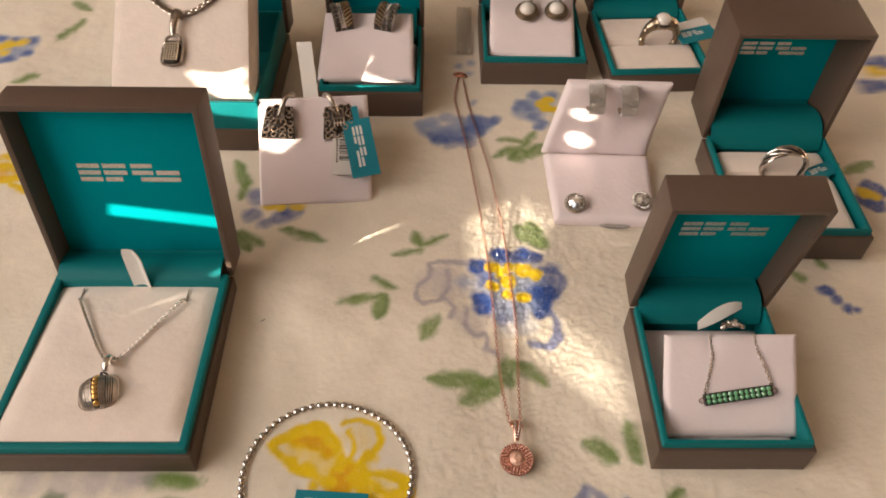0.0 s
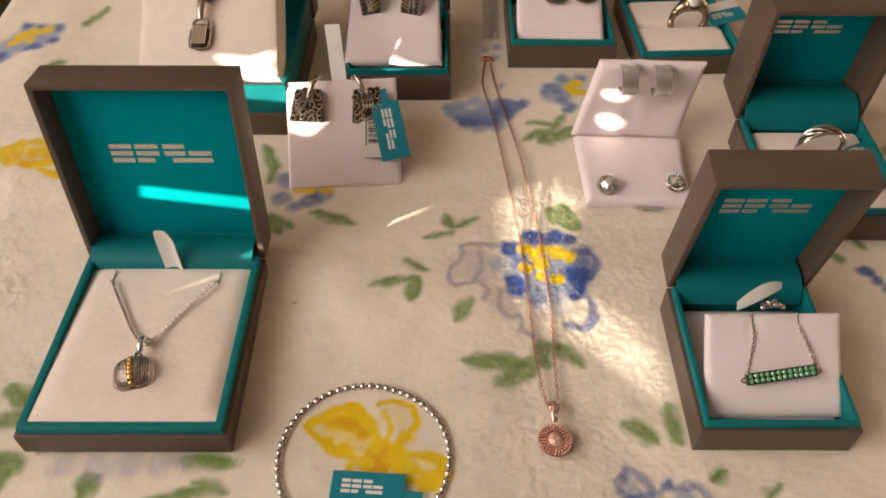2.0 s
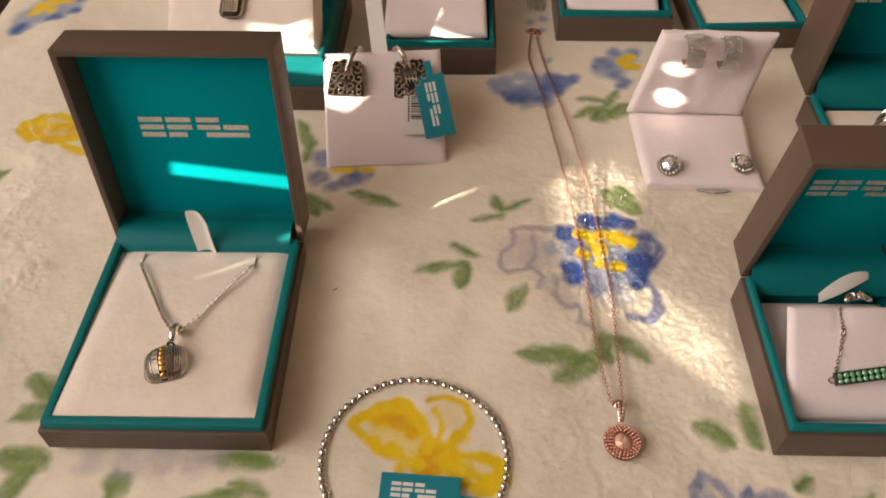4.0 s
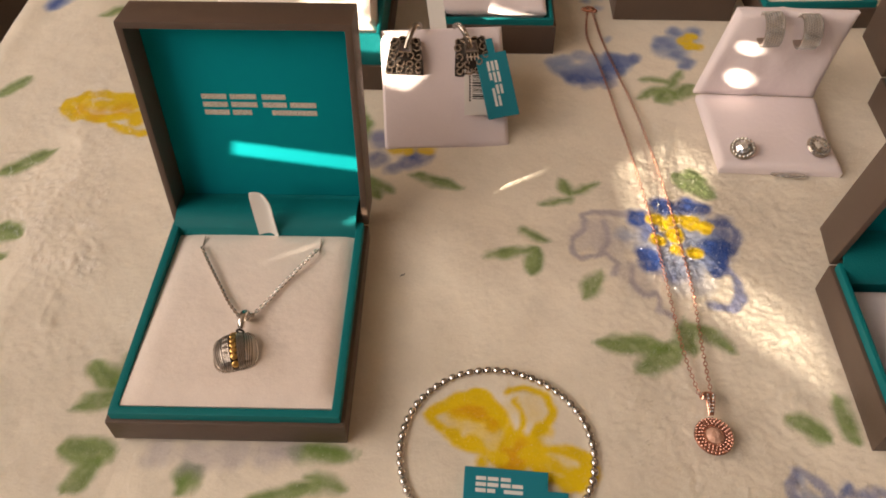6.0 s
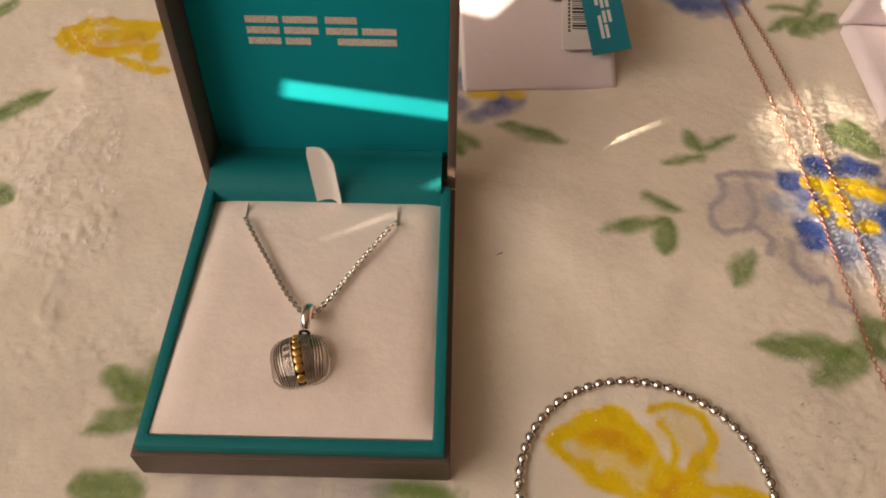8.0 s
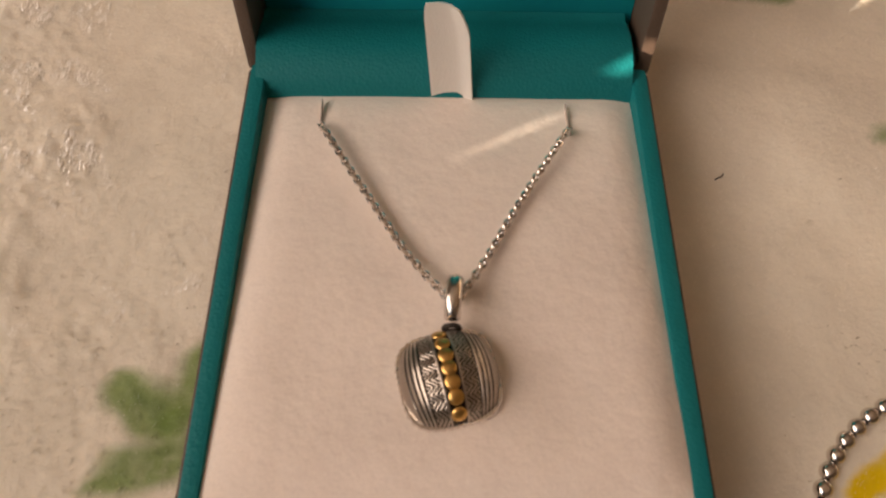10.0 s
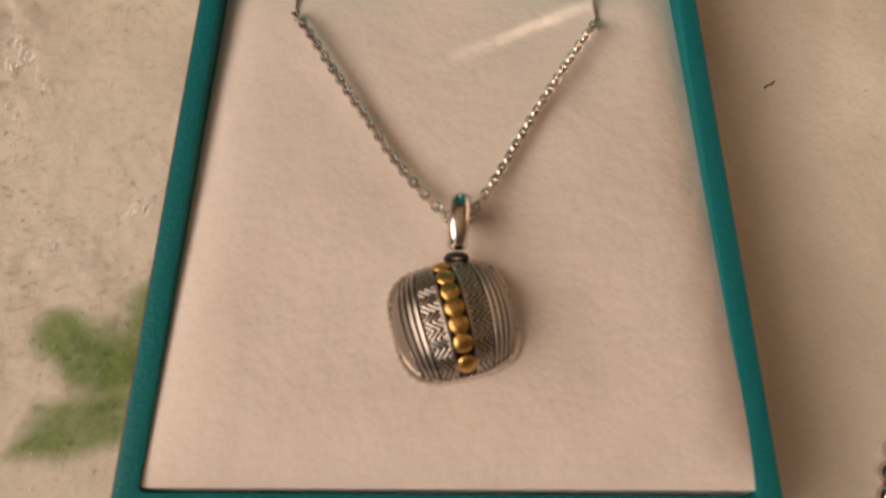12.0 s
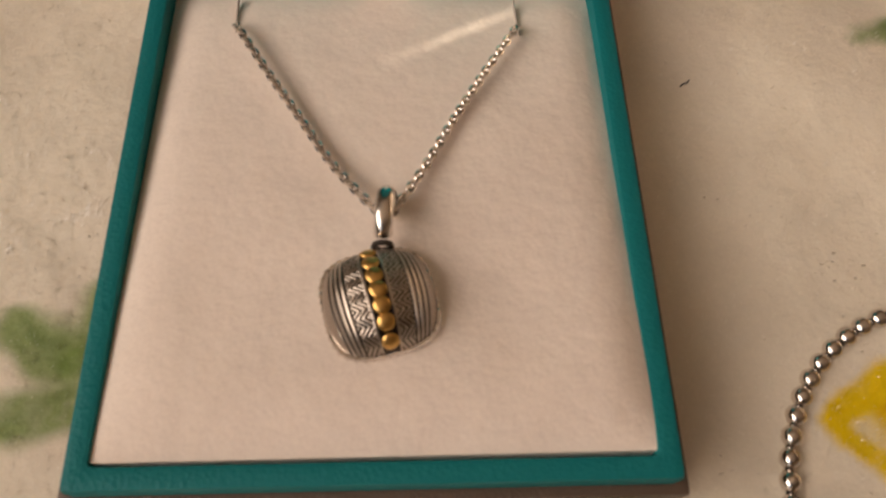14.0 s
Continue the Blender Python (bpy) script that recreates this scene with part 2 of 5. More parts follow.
def ball(r, sx=1.0, sy=1.0, sz=1.0, u=12, v=8, at=(0, 0, 0)):
    bm = bmesh.new()
    bmesh.ops.create_uvsphere(bm, u_segments=u, v_segments=v, radius=r)
    bmesh.ops.transform(bm, verts=bm.verts, matrix=Matrix.Translation(at) @ Matrix.Diagonal((sx, sy, sz, 1)))
    return bm


def tube(points, radius, seg=8, closed=False, flat=1.0):
    """A round wire along a line of points."""
    pts = [Vector(p) for p in points]
    bm = bmesh.new()
    rings = []
    n = len(pts)
    for i, p in enumerate(pts):
        a, b = (pts[(i - 1) % n], pts[(i + 1) % n]) if closed else (pts[max(i - 1, 0)], pts[min(i + 1, n - 1)])
        turn = (b - a).to_track_quat("X", "Z").to_matrix()
        r = radius(i / max(1, n - 1)) if callable(radius) else radius
        rings.append([bm.verts.new(p + turn @ Vector((0, math.cos(2 * math.pi * k / seg) * r, math.sin(2 * math.pi * k / seg) * r * flat))) for k in range(seg)])
    for a, b in zip(rings, rings[1:] + ([rings[0]] if closed else [])):
        for k in range(seg):
            bm.faces.new((a[k], a[(k + 1) % seg], b[(k + 1) % seg], b[k]))
    if not closed:
        bm.faces.new(rings[0][::-1])
        bm.faces.new(rings[-1])
    return bm


def brilliant(r, h=None, n=8):
    """A cut stone: table, crown, girdle and pavilion; girdle at z = 0."""
    h = h or r
    bm = bmesh.new()
    top = [bm.verts.new((math.cos(2 * math.pi * i / n) * r * 0.5, math.sin(2 * math.pi * i / n) * r * 0.5, h * (0.44 + 0.03 * math.sin(i * 2.1)))) for i in range(n)]
    mid = [bm.verts.new((math.cos(2 * math.pi * (i + 0.5) / n) * r, math.sin(2 * math.pi * (i + 0.5) / n) * r, 0)) for i in range(n)]
    tip = bm.verts.new((0, 0, -h * 0.8))
    peak = bm.verts.new((r * 0.08, r * 0.05, h * 0.5))
    for i in range(n):
        bm.faces.new((top[i], top[(i + 1) % n], peak))
    for i in range(n):
        j = (i + 1) % n
        bm.faces.new((top[i], mid[i], top[j]))
        bm.faces.new((mid[i], mid[j], top[j]))
        bm.faces.new((mid[j], mid[i], tip))
    return bm


def moved(bm, m):
    bmesh.ops.transform(bm, verts=bm.verts, matrix=m)
    return bm


def emblem_bars(w, h, thick, parent, material, m, label):
    """The maker's mark as plain level bars, each a part of its own."""
    def bar(x0, y0, x1, y1):
        part("emblem_bar", block(x0 * w, y0 * h, 0, x1 * w, y1 * h, thick, 0), material, parent, label, m)
    for x0, x1, rows in ((0.0, 0.22, (0, 1, 2)), (0.25, 0.48, (1, 2)), (0.53, 0.74, (1, 2)), (0.77, 1.0, (1,))):
        for r in rows:
            bar(x0, (0.0, 0.38, 0.76)[r], x1, (0.24, 0.62, 1.0)[r])
    bar(0.25, 0.0, 0.42, 0.24)
    bar(0.60, 0.0, 1.0, 0.24)

# ---- the printed blanket ----
# leaves: base x, y, tip x, y, width; blots: x, y, radius; all in millimetres on the table
LEAVES_A = [
    (113.0, 68.5, 132.5, 72.8, 3.7),
    (125.5, 82.4, 137.2, 75.8, 3.3),
    (132.5, 72.8, 129.1, 60.2, 4.6),
    (155.2, 61.8, 146.9, 49.8, 4.9),
    (149.4, 31.5, 174.7, 29.8, 5.9),
    (162.2, 18.8, 179.0, 31.0, 7.1),
    (180.2, 41.6, 181.6, 25.9, 5.1),
    (183.1, 38.8, 196.1, 27.4, 4.6),
    (135.0, 96.2, 148.6, 98.7, 2.4),
    (145.2, 111.1, 147.4, 100.4, 4.0),
    (147.4, 100.4, 160.1, 108.3, 3.0),
    (83.5, 112.2, 105.3, 104.7, 4.0),
    (65.9, 112.5, 77.1, 101.7, 3.5),
    (189.4, 112.1, 205.1, 99.4, 7.5),
]
LEAVES_B = [
    (194.9, 115.7, 203.9, 108.2, 4.0),
    (17.9, -23.1, 22.3, -12.6, 4.5),
    (36.4, -26.7, 60.7, -20.2, 4.8),
    (49.2, -9.9, 70.3, -10.2, 4.6),
    (206.3, 3.4, 217.3, -7.1, 4.7),
    (222.9, 9.5, 224.7, -8.3, 5.1),
    (231.7, -21.8, 238.4, -17.9, 3.4),
    (247.9, -29.2, 255.4, -23.1, 2.5),
    (184.0, 162.4, 198.6, 168.8, 4.4),
    (188.1, 175.8, 202.0, 173.3, 3.4),
    (193.2, 157.8, 201.2, 166.5, 6.1),
]
LEAVES_C = [
    (200.6, 162.1, 211.5, 170.8, 6.1),
    (198.4, 166.5, 208.9, 182.4, 2.9),
    (308.4, 83.4, 315.5, 77.0, 3.5),
    (322.4, 90.8, 327.5, 84.0, 3.6),
    (357.1, 147.1, 377.7, 155.4, 4.6),
    (-86.3, 113.7, -65.8, 127.8, 6.0),
    (-104.9, 164.0, -93.9, 179.5, 6.1),
    (-75.5, 84.7, -63.2, 79.9, 7.2),
    (-70.9, 72.2, -67.3, 68.1, 4.2),
]
LEAVES_D = [
    (17.3, -19.9, 19.6, -11.3, 3.9),
    (48.6, -7.7, 68.9, -8.6, 2.7),
    (54.6, -16.5, 68.1, -21.6, 3.2),
    (-65.0, 270.7, -55.7, 295.8, 4.6),
    (-75.5, 225.5, -63.7, 236.1, 3.7),
    (-68.4, 316.1, -55.0, 305.8, 4.9),
]
LEAVES_E = [(-22.0, 24.5, -9.5, 13.5, 5.6), (-6.5, 29.5, -11.0, 14.5, 5.0), (-23.0, 6.0, -5.5, 12.8, 4.8), (-23.5, -8.0, -4.5, -8.5, 6.4), (-9.0, -9.5, -16.5, -22.5, 5.4),
            (57.0, 160.0, 65.0, 140.0, 5.0), (66.0, 146.0, 62.0, 131.0, 4.0), (63.0, 112.0, 72.0, 99.0, 4.2)]
LEAVES = LEAVES_A + LEAVES_B + LEAVES_C + LEAVES_D + LEAVES_E
BLUE_MAIN = [(172.2, 87.3, 3.8), (183.0, 93.5, 4.2), (192.5, 94.6, 3.3), (197.8, 92.3, 3.3), (173.2, 65.9, 4.3), (172.0, 70.0, 3.1), (196.9, 68.0, 4.8), (196.6, 73.1, 3.2), (201.9, 72.1, 3.6), (197.2, 62.9, 3.2),]
YELLOW_MAIN = [(178.8, 86.7, 3.3), (185.6, 86.1, 2.9), (191.6, 85.0, 4.1), (197.1, 82.3, 3.1), (178.0, 76.3, 2.8), (185.3, 78.5, 4.0), (184.1, 71.1, 2.8), (191.0, 70.0, 3.1), (181.9, 83.9, 2.5),]
PALE_MAIN = [(203.8, 79.5, 6.1), (184.2, 57.0, 7.0), (190.7, 55.0, 4.6), (169.3, 77.4, 4.8),]
YELLOW_BUTTERFLY = [(119.9, -8.9, 5.7), (104.1, 6.8, 4.7), (108.8, 5.9, 4.7), (113.7, 0.6, 3.3), (117.4, -12.3, 4.5), (100.3, -3.6, 2.6), (106.9, -6.5, 2.9), (136.4, -17.4, 3.1), (108.6, -12.9, 1.9), (125.0, -6.8, 3.2), (128.1, -2.5, 2.6),]
YELLOW_SIDE = [(-55.0, 149.6, 5.6), (-62.9, 152.9, 4.2), (-44.7, 152.8, 5.6), (-36.3, 152.8, 5.6), (-42.2, 143.3, 3.5),]
BLUE_FAN = [(158.3, 175.5, 4.3), (163.9, 172.3, 4.8), (171.7, 173.7, 4.9), (177.3, 183.1, 5.4), (182.8, 189.6, 5.0), (187.9, 191.2, 3.0), (176.0, 191.4, 4.0), (155.5, 178.7, 3.4), (168.0, 191.6, 3.0), (148.9, 188.6, 4.0), (155.0, 190.1, 3.9), (162.1, 193.3, 4.0), (178.2, 206.8, 1.6), (176.0, 205.1, 1.4), (170.6, 241.3, 2.3), (176.0, 234.4, 2.2), (177.8, 244.1, 2.7),]
BLUE_BACK = [(203.6, 205.4, 4.1), (200.1, 201.1, 3.0), (208.3, 194.1, 4.0), (212.6, 189.0, 4.0), (210.8, 213.2, 4.1), (206.1, 201.0, 4.1), (210.2, 185.8, 2.9), (221.1, 213.0, 4.1),]
YELLOW_BACK = [(214.8, 205.2, 4.1), (218.5, 209.5, 3.1), (219.3, 200.7, 3.5), (215.2, 200.8, 3.1),]
BLUE_FRONT = [(205.0, -22.8, 2.2), (203.8, -18.2, 1.8), (216.9, -21.1, 1.8), (212.1, -26.7, 2.8), (222.0, -26.8, 2.8), (206.4, -26.6, 2.9),]
YELLOW_FRONT = [(214.6, -28.2, 2.1), (209.6, -28.5, 1.4),]
BLUE_CORNER = [(-96.7, 271.6, 4.2), (-79.0, 269.0, 5.5), (-77.4, 256.7, 4.7), (-84.8, 250.4, 4.7), (-89.0, 270.3, 3.6), (-101.7, 242.3, 5.8), (-103.6, 238.2, 4.6), (-88.8, 248.3, 3.0),]
YELLOW_CORNER = [(-96.8, 261.5, 4.8), (-91.2, 265.8, 4.3), (-84.3, 266.8, 4.2), (-99.3, 255.0, 3.6), (-90.5, 257.0, 3.5),]
BLUE_CARD = [(71.1, 133.3, 6.5), (82.8, 119.6, 5.7), (87.6, 123.3, 6.5), (69.8, 121.7, 5.2), (76.8, 116.0, 3.9),]
YELLOW_CARD = [(76.9, 127.3, 3.9), (82.2, 126.1, 3.9), (89.9, 127.1, 4.7),]
BLUE_RIGHT = [(320.7, 71.2, 3.5), (323.4, 66.5, 2.4), (326.2, 61.3, 2.8), (331.0, 61.2, 1.9), (367.6, 134.6, 6.9), (361.0, 128.7, 5.5), (364.8, 124.7, 5.5), (417.7, 243.0, 8.4), (403.4, 220.7, 8.1), (408.7, 237.3, 6.6),]
YELLOW_RIGHT = [(362.6, 132.7, 4.4), (365.9, 130.6, 3.9), (414.1, 234.5, 6.6),]
GREY_BOX = [(8.9, -9.3, 4.8), (20.8, -10.5, 5.7), (32.0, -9.6, 5.7), (43.5, -9.8, 4.7), (48.8, -7.8, 4.8),]
RING = [(191.7, 46.5), (197.2, 44.6), (201.7, 47.4), (204.1, 55.0), (201.9, 59.9), (196.5, 59.9)]
PETAL = [(199.4, 85.0), (206.5, 83.9), (208.5, 77.4), (205.4, 70.0), (199.5, 69.0)]
GREY_A = [(167.2, 89.5), (159.1, 90.6), (150.6, 89.5), (152.4, 83.9), (146.8, 78.5), (146.5, 70.0), (151.8, 68.0), (156.9, 70.0), (159.9, 79.6), (158.4, 86.1)]
GREY_B = [(166.1, 63.9), (165.5, 56.0), (169.8, 50.2), (173.8, 51.2), (173.3, 44.7), (177.0, 41.0)]
GREY_C = [(158.5, 70.0), (161.6, 64.9), (158.5, 59.9)]
WING_A = [(114.8, -10.9), (103.7, -6.5), (94.7, 0.9), (94.0, 4.6), (100.7, 8.3), (108.6, 10.1), (112.8, 6.6), (117.0, -0.2), (117.2, -6.7)]
WING_B = [(117.9, 11.9), (124.6, 12.6), (130.0, 11.0), (132.0, 6.3), (130.1, 0.4), (125.6, -4.0)]
WING_C = [(120.4, -3.9), (122.1, 3.5), (120.6, 10.3)]
WING_D = [(122.4, -9.6), (130.1, -8.3), (136.5, -9.1), (140.3, -11.3), (141.7, -16.8), (136.3, -21.4), (130.1, -17.9), (125.7, -12.4)]
WING_E = [(126.3, -10.4), (133.9, -15.3), (140.8, -16.8)]
SIDE_A = [(-38.5, 161.7), (-57.6, 163.9), (-68.8, 158.4), (-66.8, 151.8), (-57.2, 147.5), (-43.3, 147.5), (-35.7, 150.7)]
SIDE_B = [(-46.0, 142.2), (-38.1, 138.1), (-29.7, 137.0)]
FRONT_A = [(201.3, -23.5), (201.5, -18.9), (203.5, -15.8), (207.7, -16.7), (210.7, -19.9), (211.3, -23.7), (208.0, -25.9), (203.2, -25.1), (201.6, -22.0)]
FRONT_B = [(214.9, -23.7), (217.7, -20.7), (219.1, -23.8), (225.1, -22.8), (228.2, -24.7), (229.3, -28.4)]


def value_noise(x, y, cell, seed):
    """Smooth noise in 0..1 for arrays of x and y."""
    rng = np.random.RandomState(seed)
    table = rng.rand(256, 256)
    u, v = x / cell, y / cell
    i, j = np.floor(u).astype(int), np.floor(v).astype(int)
    fu, fv = u - i, v - j
    fu, fv = fu * fu * (3 - 2 * fu), fv * fv * (3 - 2 * fv)
    g = lambda a, b: table[a % 256, b % 256]
    return (g(i, j) * (1 - fu) + g(i + 1, j) * fu) * (1 - fv) + (g(i, j + 1) * (1 - fu) + g(i + 1, j + 1) * fu) * fv


def axis(parts):
    """Coordinates with a step of their own for each stretch (from, to, step)."""
    out = [parts[0][0]]
    for a, b, step in parts:
        n = max(1, round((b - a) / step))
        out += [a + (b - a) * (i + 1) / n for i in range(n)]
    return np.array(out)


EDGE_X = -112.0     # the table's edge


def blanket_print(X, Y):
    """The colours of the print: cream ground, leaves, flowers and butterflies with soft, broken edges."""
    wx = X + 2.2 * (value_noise(X, Y, 4.0, 3) - 0.5) + 0.4 * (value_noise(X, Y, 1.3, 4) - 0.5)
    wy = Y + 2.2 * (value_noise(X, Y, 4.0, 5) - 0.5) + 0.4 * (value_noise(X, Y, 1.3, 6) - 0.5)
    fine = value_noise(X, Y, 1.1, 8)
    mid = value_noise(X, Y, 5.0, 9)
    col = np.empty(X.shape + (3,))
    col[:] = (0.87, 0.79, 0.66)
    # cloudy sheen of the brushed pile, put into the ground colour as lighter patches
    nap = value_noise(X + 12 * value_noise(X, Y, 30, 41), Y + 12 * value_noise(X, Y, 30, 42), 17, 43)
    col *= (0.87 + 0.09 * value_noise(X, Y, 45, 10) + 0.10 * nap + 0.05 * value_noise(X, Y, 6, 44) + 0.03 * fine)[..., None]

    mottle = np.clip(0.76 + 0.6 * value_noise(X + 0.5 * Y, Y, 2.6, 61) * value_noise(X, Y, 1.2, 62) + 0.2 * mid, 0, 1)

    def lay(mask, rgb, strength):
        k = np.minimum(1, np.clip(mask, 0, 1) * strength * mottle * 1.18)[..., None]
        col[:] = col * (1 - k) + np.array(rgb) * k

    def blots(rows, rgb, strength, soft=1.6, grow=1.0):
        for x, y, r in rows:
            near = (np.abs(X - x) < 3 * r + 8) & (np.abs(Y - y) < 3 * r + 8)
            d = np.where(near, np.hypot(wx - x, wy - y), 1e3)
            lay((r * grow - d) / soft + 0.5, rgb, strength)

    def stroke(line, width, rgb, strength, soft=1.3):
        pts = smooth_line([(x, y, 0) for x, y in line], 1.5)
        d = np.full(X.shape, 1e3)
        for a, b in zip(pts, pts[1:]):
            near = (np.abs(X - a.x) < width + 8) & (np.abs(Y - a.y) < width + 8)
            dx, dy = b.x - a.x, b.y - a.y
            t = np.clip(((wx - a.x) * dx + (wy - a.y) * dy) / (dx * dx + dy * dy + 1e-9), 0, 1)
            d = np.where(near, np.minimum(d, np.hypot(wx - a.x - t * dx, wy - a.y - t * dy)), d)
        lay((width * (0.7 + 0.6 * mid) - d) / soft + 0.5, rgb, strength)

    green, dark_green = (0.18, 0.285, 0.06), (0.09, 0.16, 0.035)
    blue, pale_blue, grey = (0.022, 0.075, 0.33), (0.29, 0.35, 0.52), (0.47, 0.42, 0.45)
    yellow, ochre = (0.84, 0.585, 0.002), (0.76, 0.38, 0.002)
    for i, (x0, y0, x1, y1, w) in enumerate(LEAVES):
        dx, dy = x1 - x0, y1 - y0
        ln = math.hypot(dx, dy)
        t = ((wx - x0) * dx + (wy - y0) * dy) / ln ** 2
        s = ((wx - x0) * -dy + (wy - y0) * dx) / ln
        half = 0.70 * w * np.sqrt(np.clip(4 * t * (1 - t), 0, 1)) + 0.15
        inside = (half - np.abs(s)) / 3.0 + 0.45
        mask = np.where((t > -0.05) & (t < 1.05), inside, 0)
        lay(mask, green, 0.74)
        lay(np.where((t > 0.1) & (t < 0.95), (0.25 * half - np.abs(s - 0.25 * half)) / 1.4 + 0.5, 0) * mid, dark_green, 0.5)
    blots(PALE_MAIN, (0.62, 0.62, 0.66), 0.55, 4)
    blots(GREY_BOX, grey, 0.45, 4)
    blots([(153, 79, 8), (159, 84, 6), (160, 74, 6), (169, 57, 6), (163, 62, 4)], grey, 0.32, 5)
    for line in (GREY_A, GREY_B, GREY_C):
        stroke(line, 1.1, grey, 0.75)
    blots([(187, 77, 15), (196, 72, 9)], pale_blue, 0.7, 7)
    blots([(176, 80, 4.5), (190, 91, 4), (203, 79, 4.5), (180, 60, 3.5), (205, 86, 3)], blue, 0.6, 4)
    blots(BLUE_MAIN, blue, 0.84, 2.4, 1.26)
    blots([(181, 64, 4.5), (187, 61, 4.5), (193, 66, 4), (166, 79, 3.5)], pale_blue, 0.6, 3)
    stroke(RING, 1.9, blue, 0.62)
    stroke(PETAL, 1.5, blue, 0.6)
    blots(YELLOW_MAIN, yellow, 0.95, 1.2)
    blots([(160, 179, 8), (169, 182, 9), (178, 187, 8), (152, 184, 6)], pale_blue, 0.8, 4)
    blots([(161, 178, 5), (169, 179, 5), (176, 186, 5)], blue, 0.32, 4)
    blots(BLUE_FAN[4:], pale_blue, 0.7, 3)
    blots(BLUE_FAN[:8], blue, 0.42, 2.5)
    blots([(207, 199, 9), (214, 207, 8)], pale_blue, 0.6, 5)
    blots(BLUE_BACK, pale_blue, 0.75, 3)
    blots(BLUE_BACK, blue, 0.34, 3, 0.6)
    blots(YELLOW_BACK, yellow, 0.9, 2)
    blots(BLUE_FRONT, pale_blue, 0.65, 3)
    stroke(FRONT_A, 1.5, blue, 0.5)
    stroke(FRONT_B, 1.6, blue, 0.5)
    blots(YELLOW_FRONT, yellow, 0.8, 2)
    blots([(-92, 258, 12), (-84, 262, 9), (-100, 250, 9)], pale_blue, 0.65, 5)
    blots(BLUE_CORNER, pale_blue, 0.8, 3)
    blots(BLUE_CORNER, blue, 0.7, 3, 0.6)
    blots(YELLOW_CORNER, yellow, 0.85, 2.5)
    blots(BLUE_CARD, blue, 0.6, 3, 0.85)
    blots(YELLOW_CARD, yellow, 0.8, 2, 0.8)
    blots(BLUE_RIGHT, blue, 0.8, 2)
    blots(YELLOW_RIGHT, yellow, 0.85, 2)
    blots([(101, 3, 4.5), (106, 1, 6), (111, -3, 5.5), (115, -7, 5), (118, -12, 5), (133, -13, 5), (128, -11, 4)], yellow, 0.42, 4.0)
    blots([(119, 6, 3), (126, 8, 4), (126, 2, 3.5)], yellow, 0.3, 4.0)
    blots(YELLOW_BUTTERFLY, yellow, 0.95, 2.0, 1.12)
    blots(YELLOW_BUTTERFLY[:5], ochre, 0.75, 3.5, 0.8)
    for line, w in ((WING_A, 2.3), (WING_B, 1.5), (WING_C, 1.3), (WING_D, 2.2), (WING_E, 1.8), (SIDE_A, 2.8), (SIDE_B, 2.2)):
        stroke(line, w, yellow, 0.9)
    blots([(-62, 156, 4.5), (-55, 155, 4.5), (-48, 156, 5), (-41, 157, 5), (-36, 145, 4)], yellow, 0.9, 3.0)
    blots(YELLOW_SIDE[:3], ochre, 0.45, 3, 0.8)
    return col


def blanket_height(X, Y):
    """Soft swells of the cloth and the plush's own unevenness."""
    z = 1.6 * (value_noise(X, Y, 70, 21) - 0.5) + 0.7 * (value_noise(X, Y, 22, 22) - 0.5)
    left = np.clip((-X) / 40, 0, 1)
    z += left * 3.0 * (value_noise(X, Y * 0.45, 26, 23) - 0.5)
    pile = 0.08 * (value_noise(X, Y, 3.1, 24) - 0.5) + 0.05 * (value_noise(X + 0.4 * Y, Y, 0.95, 25) - 0.5)
    # low towards the front, where the cloth dips between the boxes
    f = np.clip((68 - Y) / 50, 0, 1) * np.clip((232 - X) / 34, 0, 1)
    z -= 2.8 * f * f * (3 - 2 * f)
    z -= 1.6 * np.exp(-((X - 84) / 12) ** 2 - ((Y - 60) / 18) ** 2)
    # pressed folds in the plush beside the large box
    for x0, y0, x1, y1, w in ((-48, 118, -62, 78, 3.0), (-22, 92, -44, 66, 3.5), (-40, 66, -43, 42, 2.6), (-58, 62, -60, 30, 4.0), (-75, 150, -50, 128, 4.0)):
        dx, dy = x1 - x0, y1 - y0
        t = np.clip(((X - x0) * dx + (Y - y0) * dy) / (dx * dx + dy * dy), 0, 1)
        d = np.hypot(X - x0 - t * dx, Y - y0 - t * dy) + 6.0 * (value_noise(X, Y, 8, 31) - 0.5) + 3.0 * (value_noise(X, Y, 2.5, 33) - 0.5)
        z += 0.75 * np.exp(-(d / w) ** 2) * (0.2 + 1.2 * value_noise(X, Y, 9, 32))
    # crinkled nap: pressed patches beside the large box, and a coarser lie of the fibres towards the right
    def ridge(cell, seed):
        return 1 - np.abs(2 * value_noise(X + 0.6 * Y, Y - 0.2 * X, cell, seed) - 1)
    patch = np.clip((value_noise(X, Y, 22, 71) - 0.42) * 5, 0, 1) * np.clip((-6 - X) / 10, 0, 1) * np.clip((X + 88) / 12, 0, 1)
    patch = patch * np.clip((Y - 15) / 20, 0, 1) * np.clip((172 - Y) / 20, 0, 1)
    z += patch * (0.30 * ridge(3.0, 72) ** 2 + 0.30 * ridge(1.6, 73) - 0.25)
    coarse = np.clip((X - 138) / 30, 0, 1) * np.clip((150 - Y) / 30, 0, 1)
    z += coarse * (0.26 * ridge(2.2, 74) ** 2 + 0.16 * ridge(1.5, 75) - 0.2)
    return z + pile - 0.3


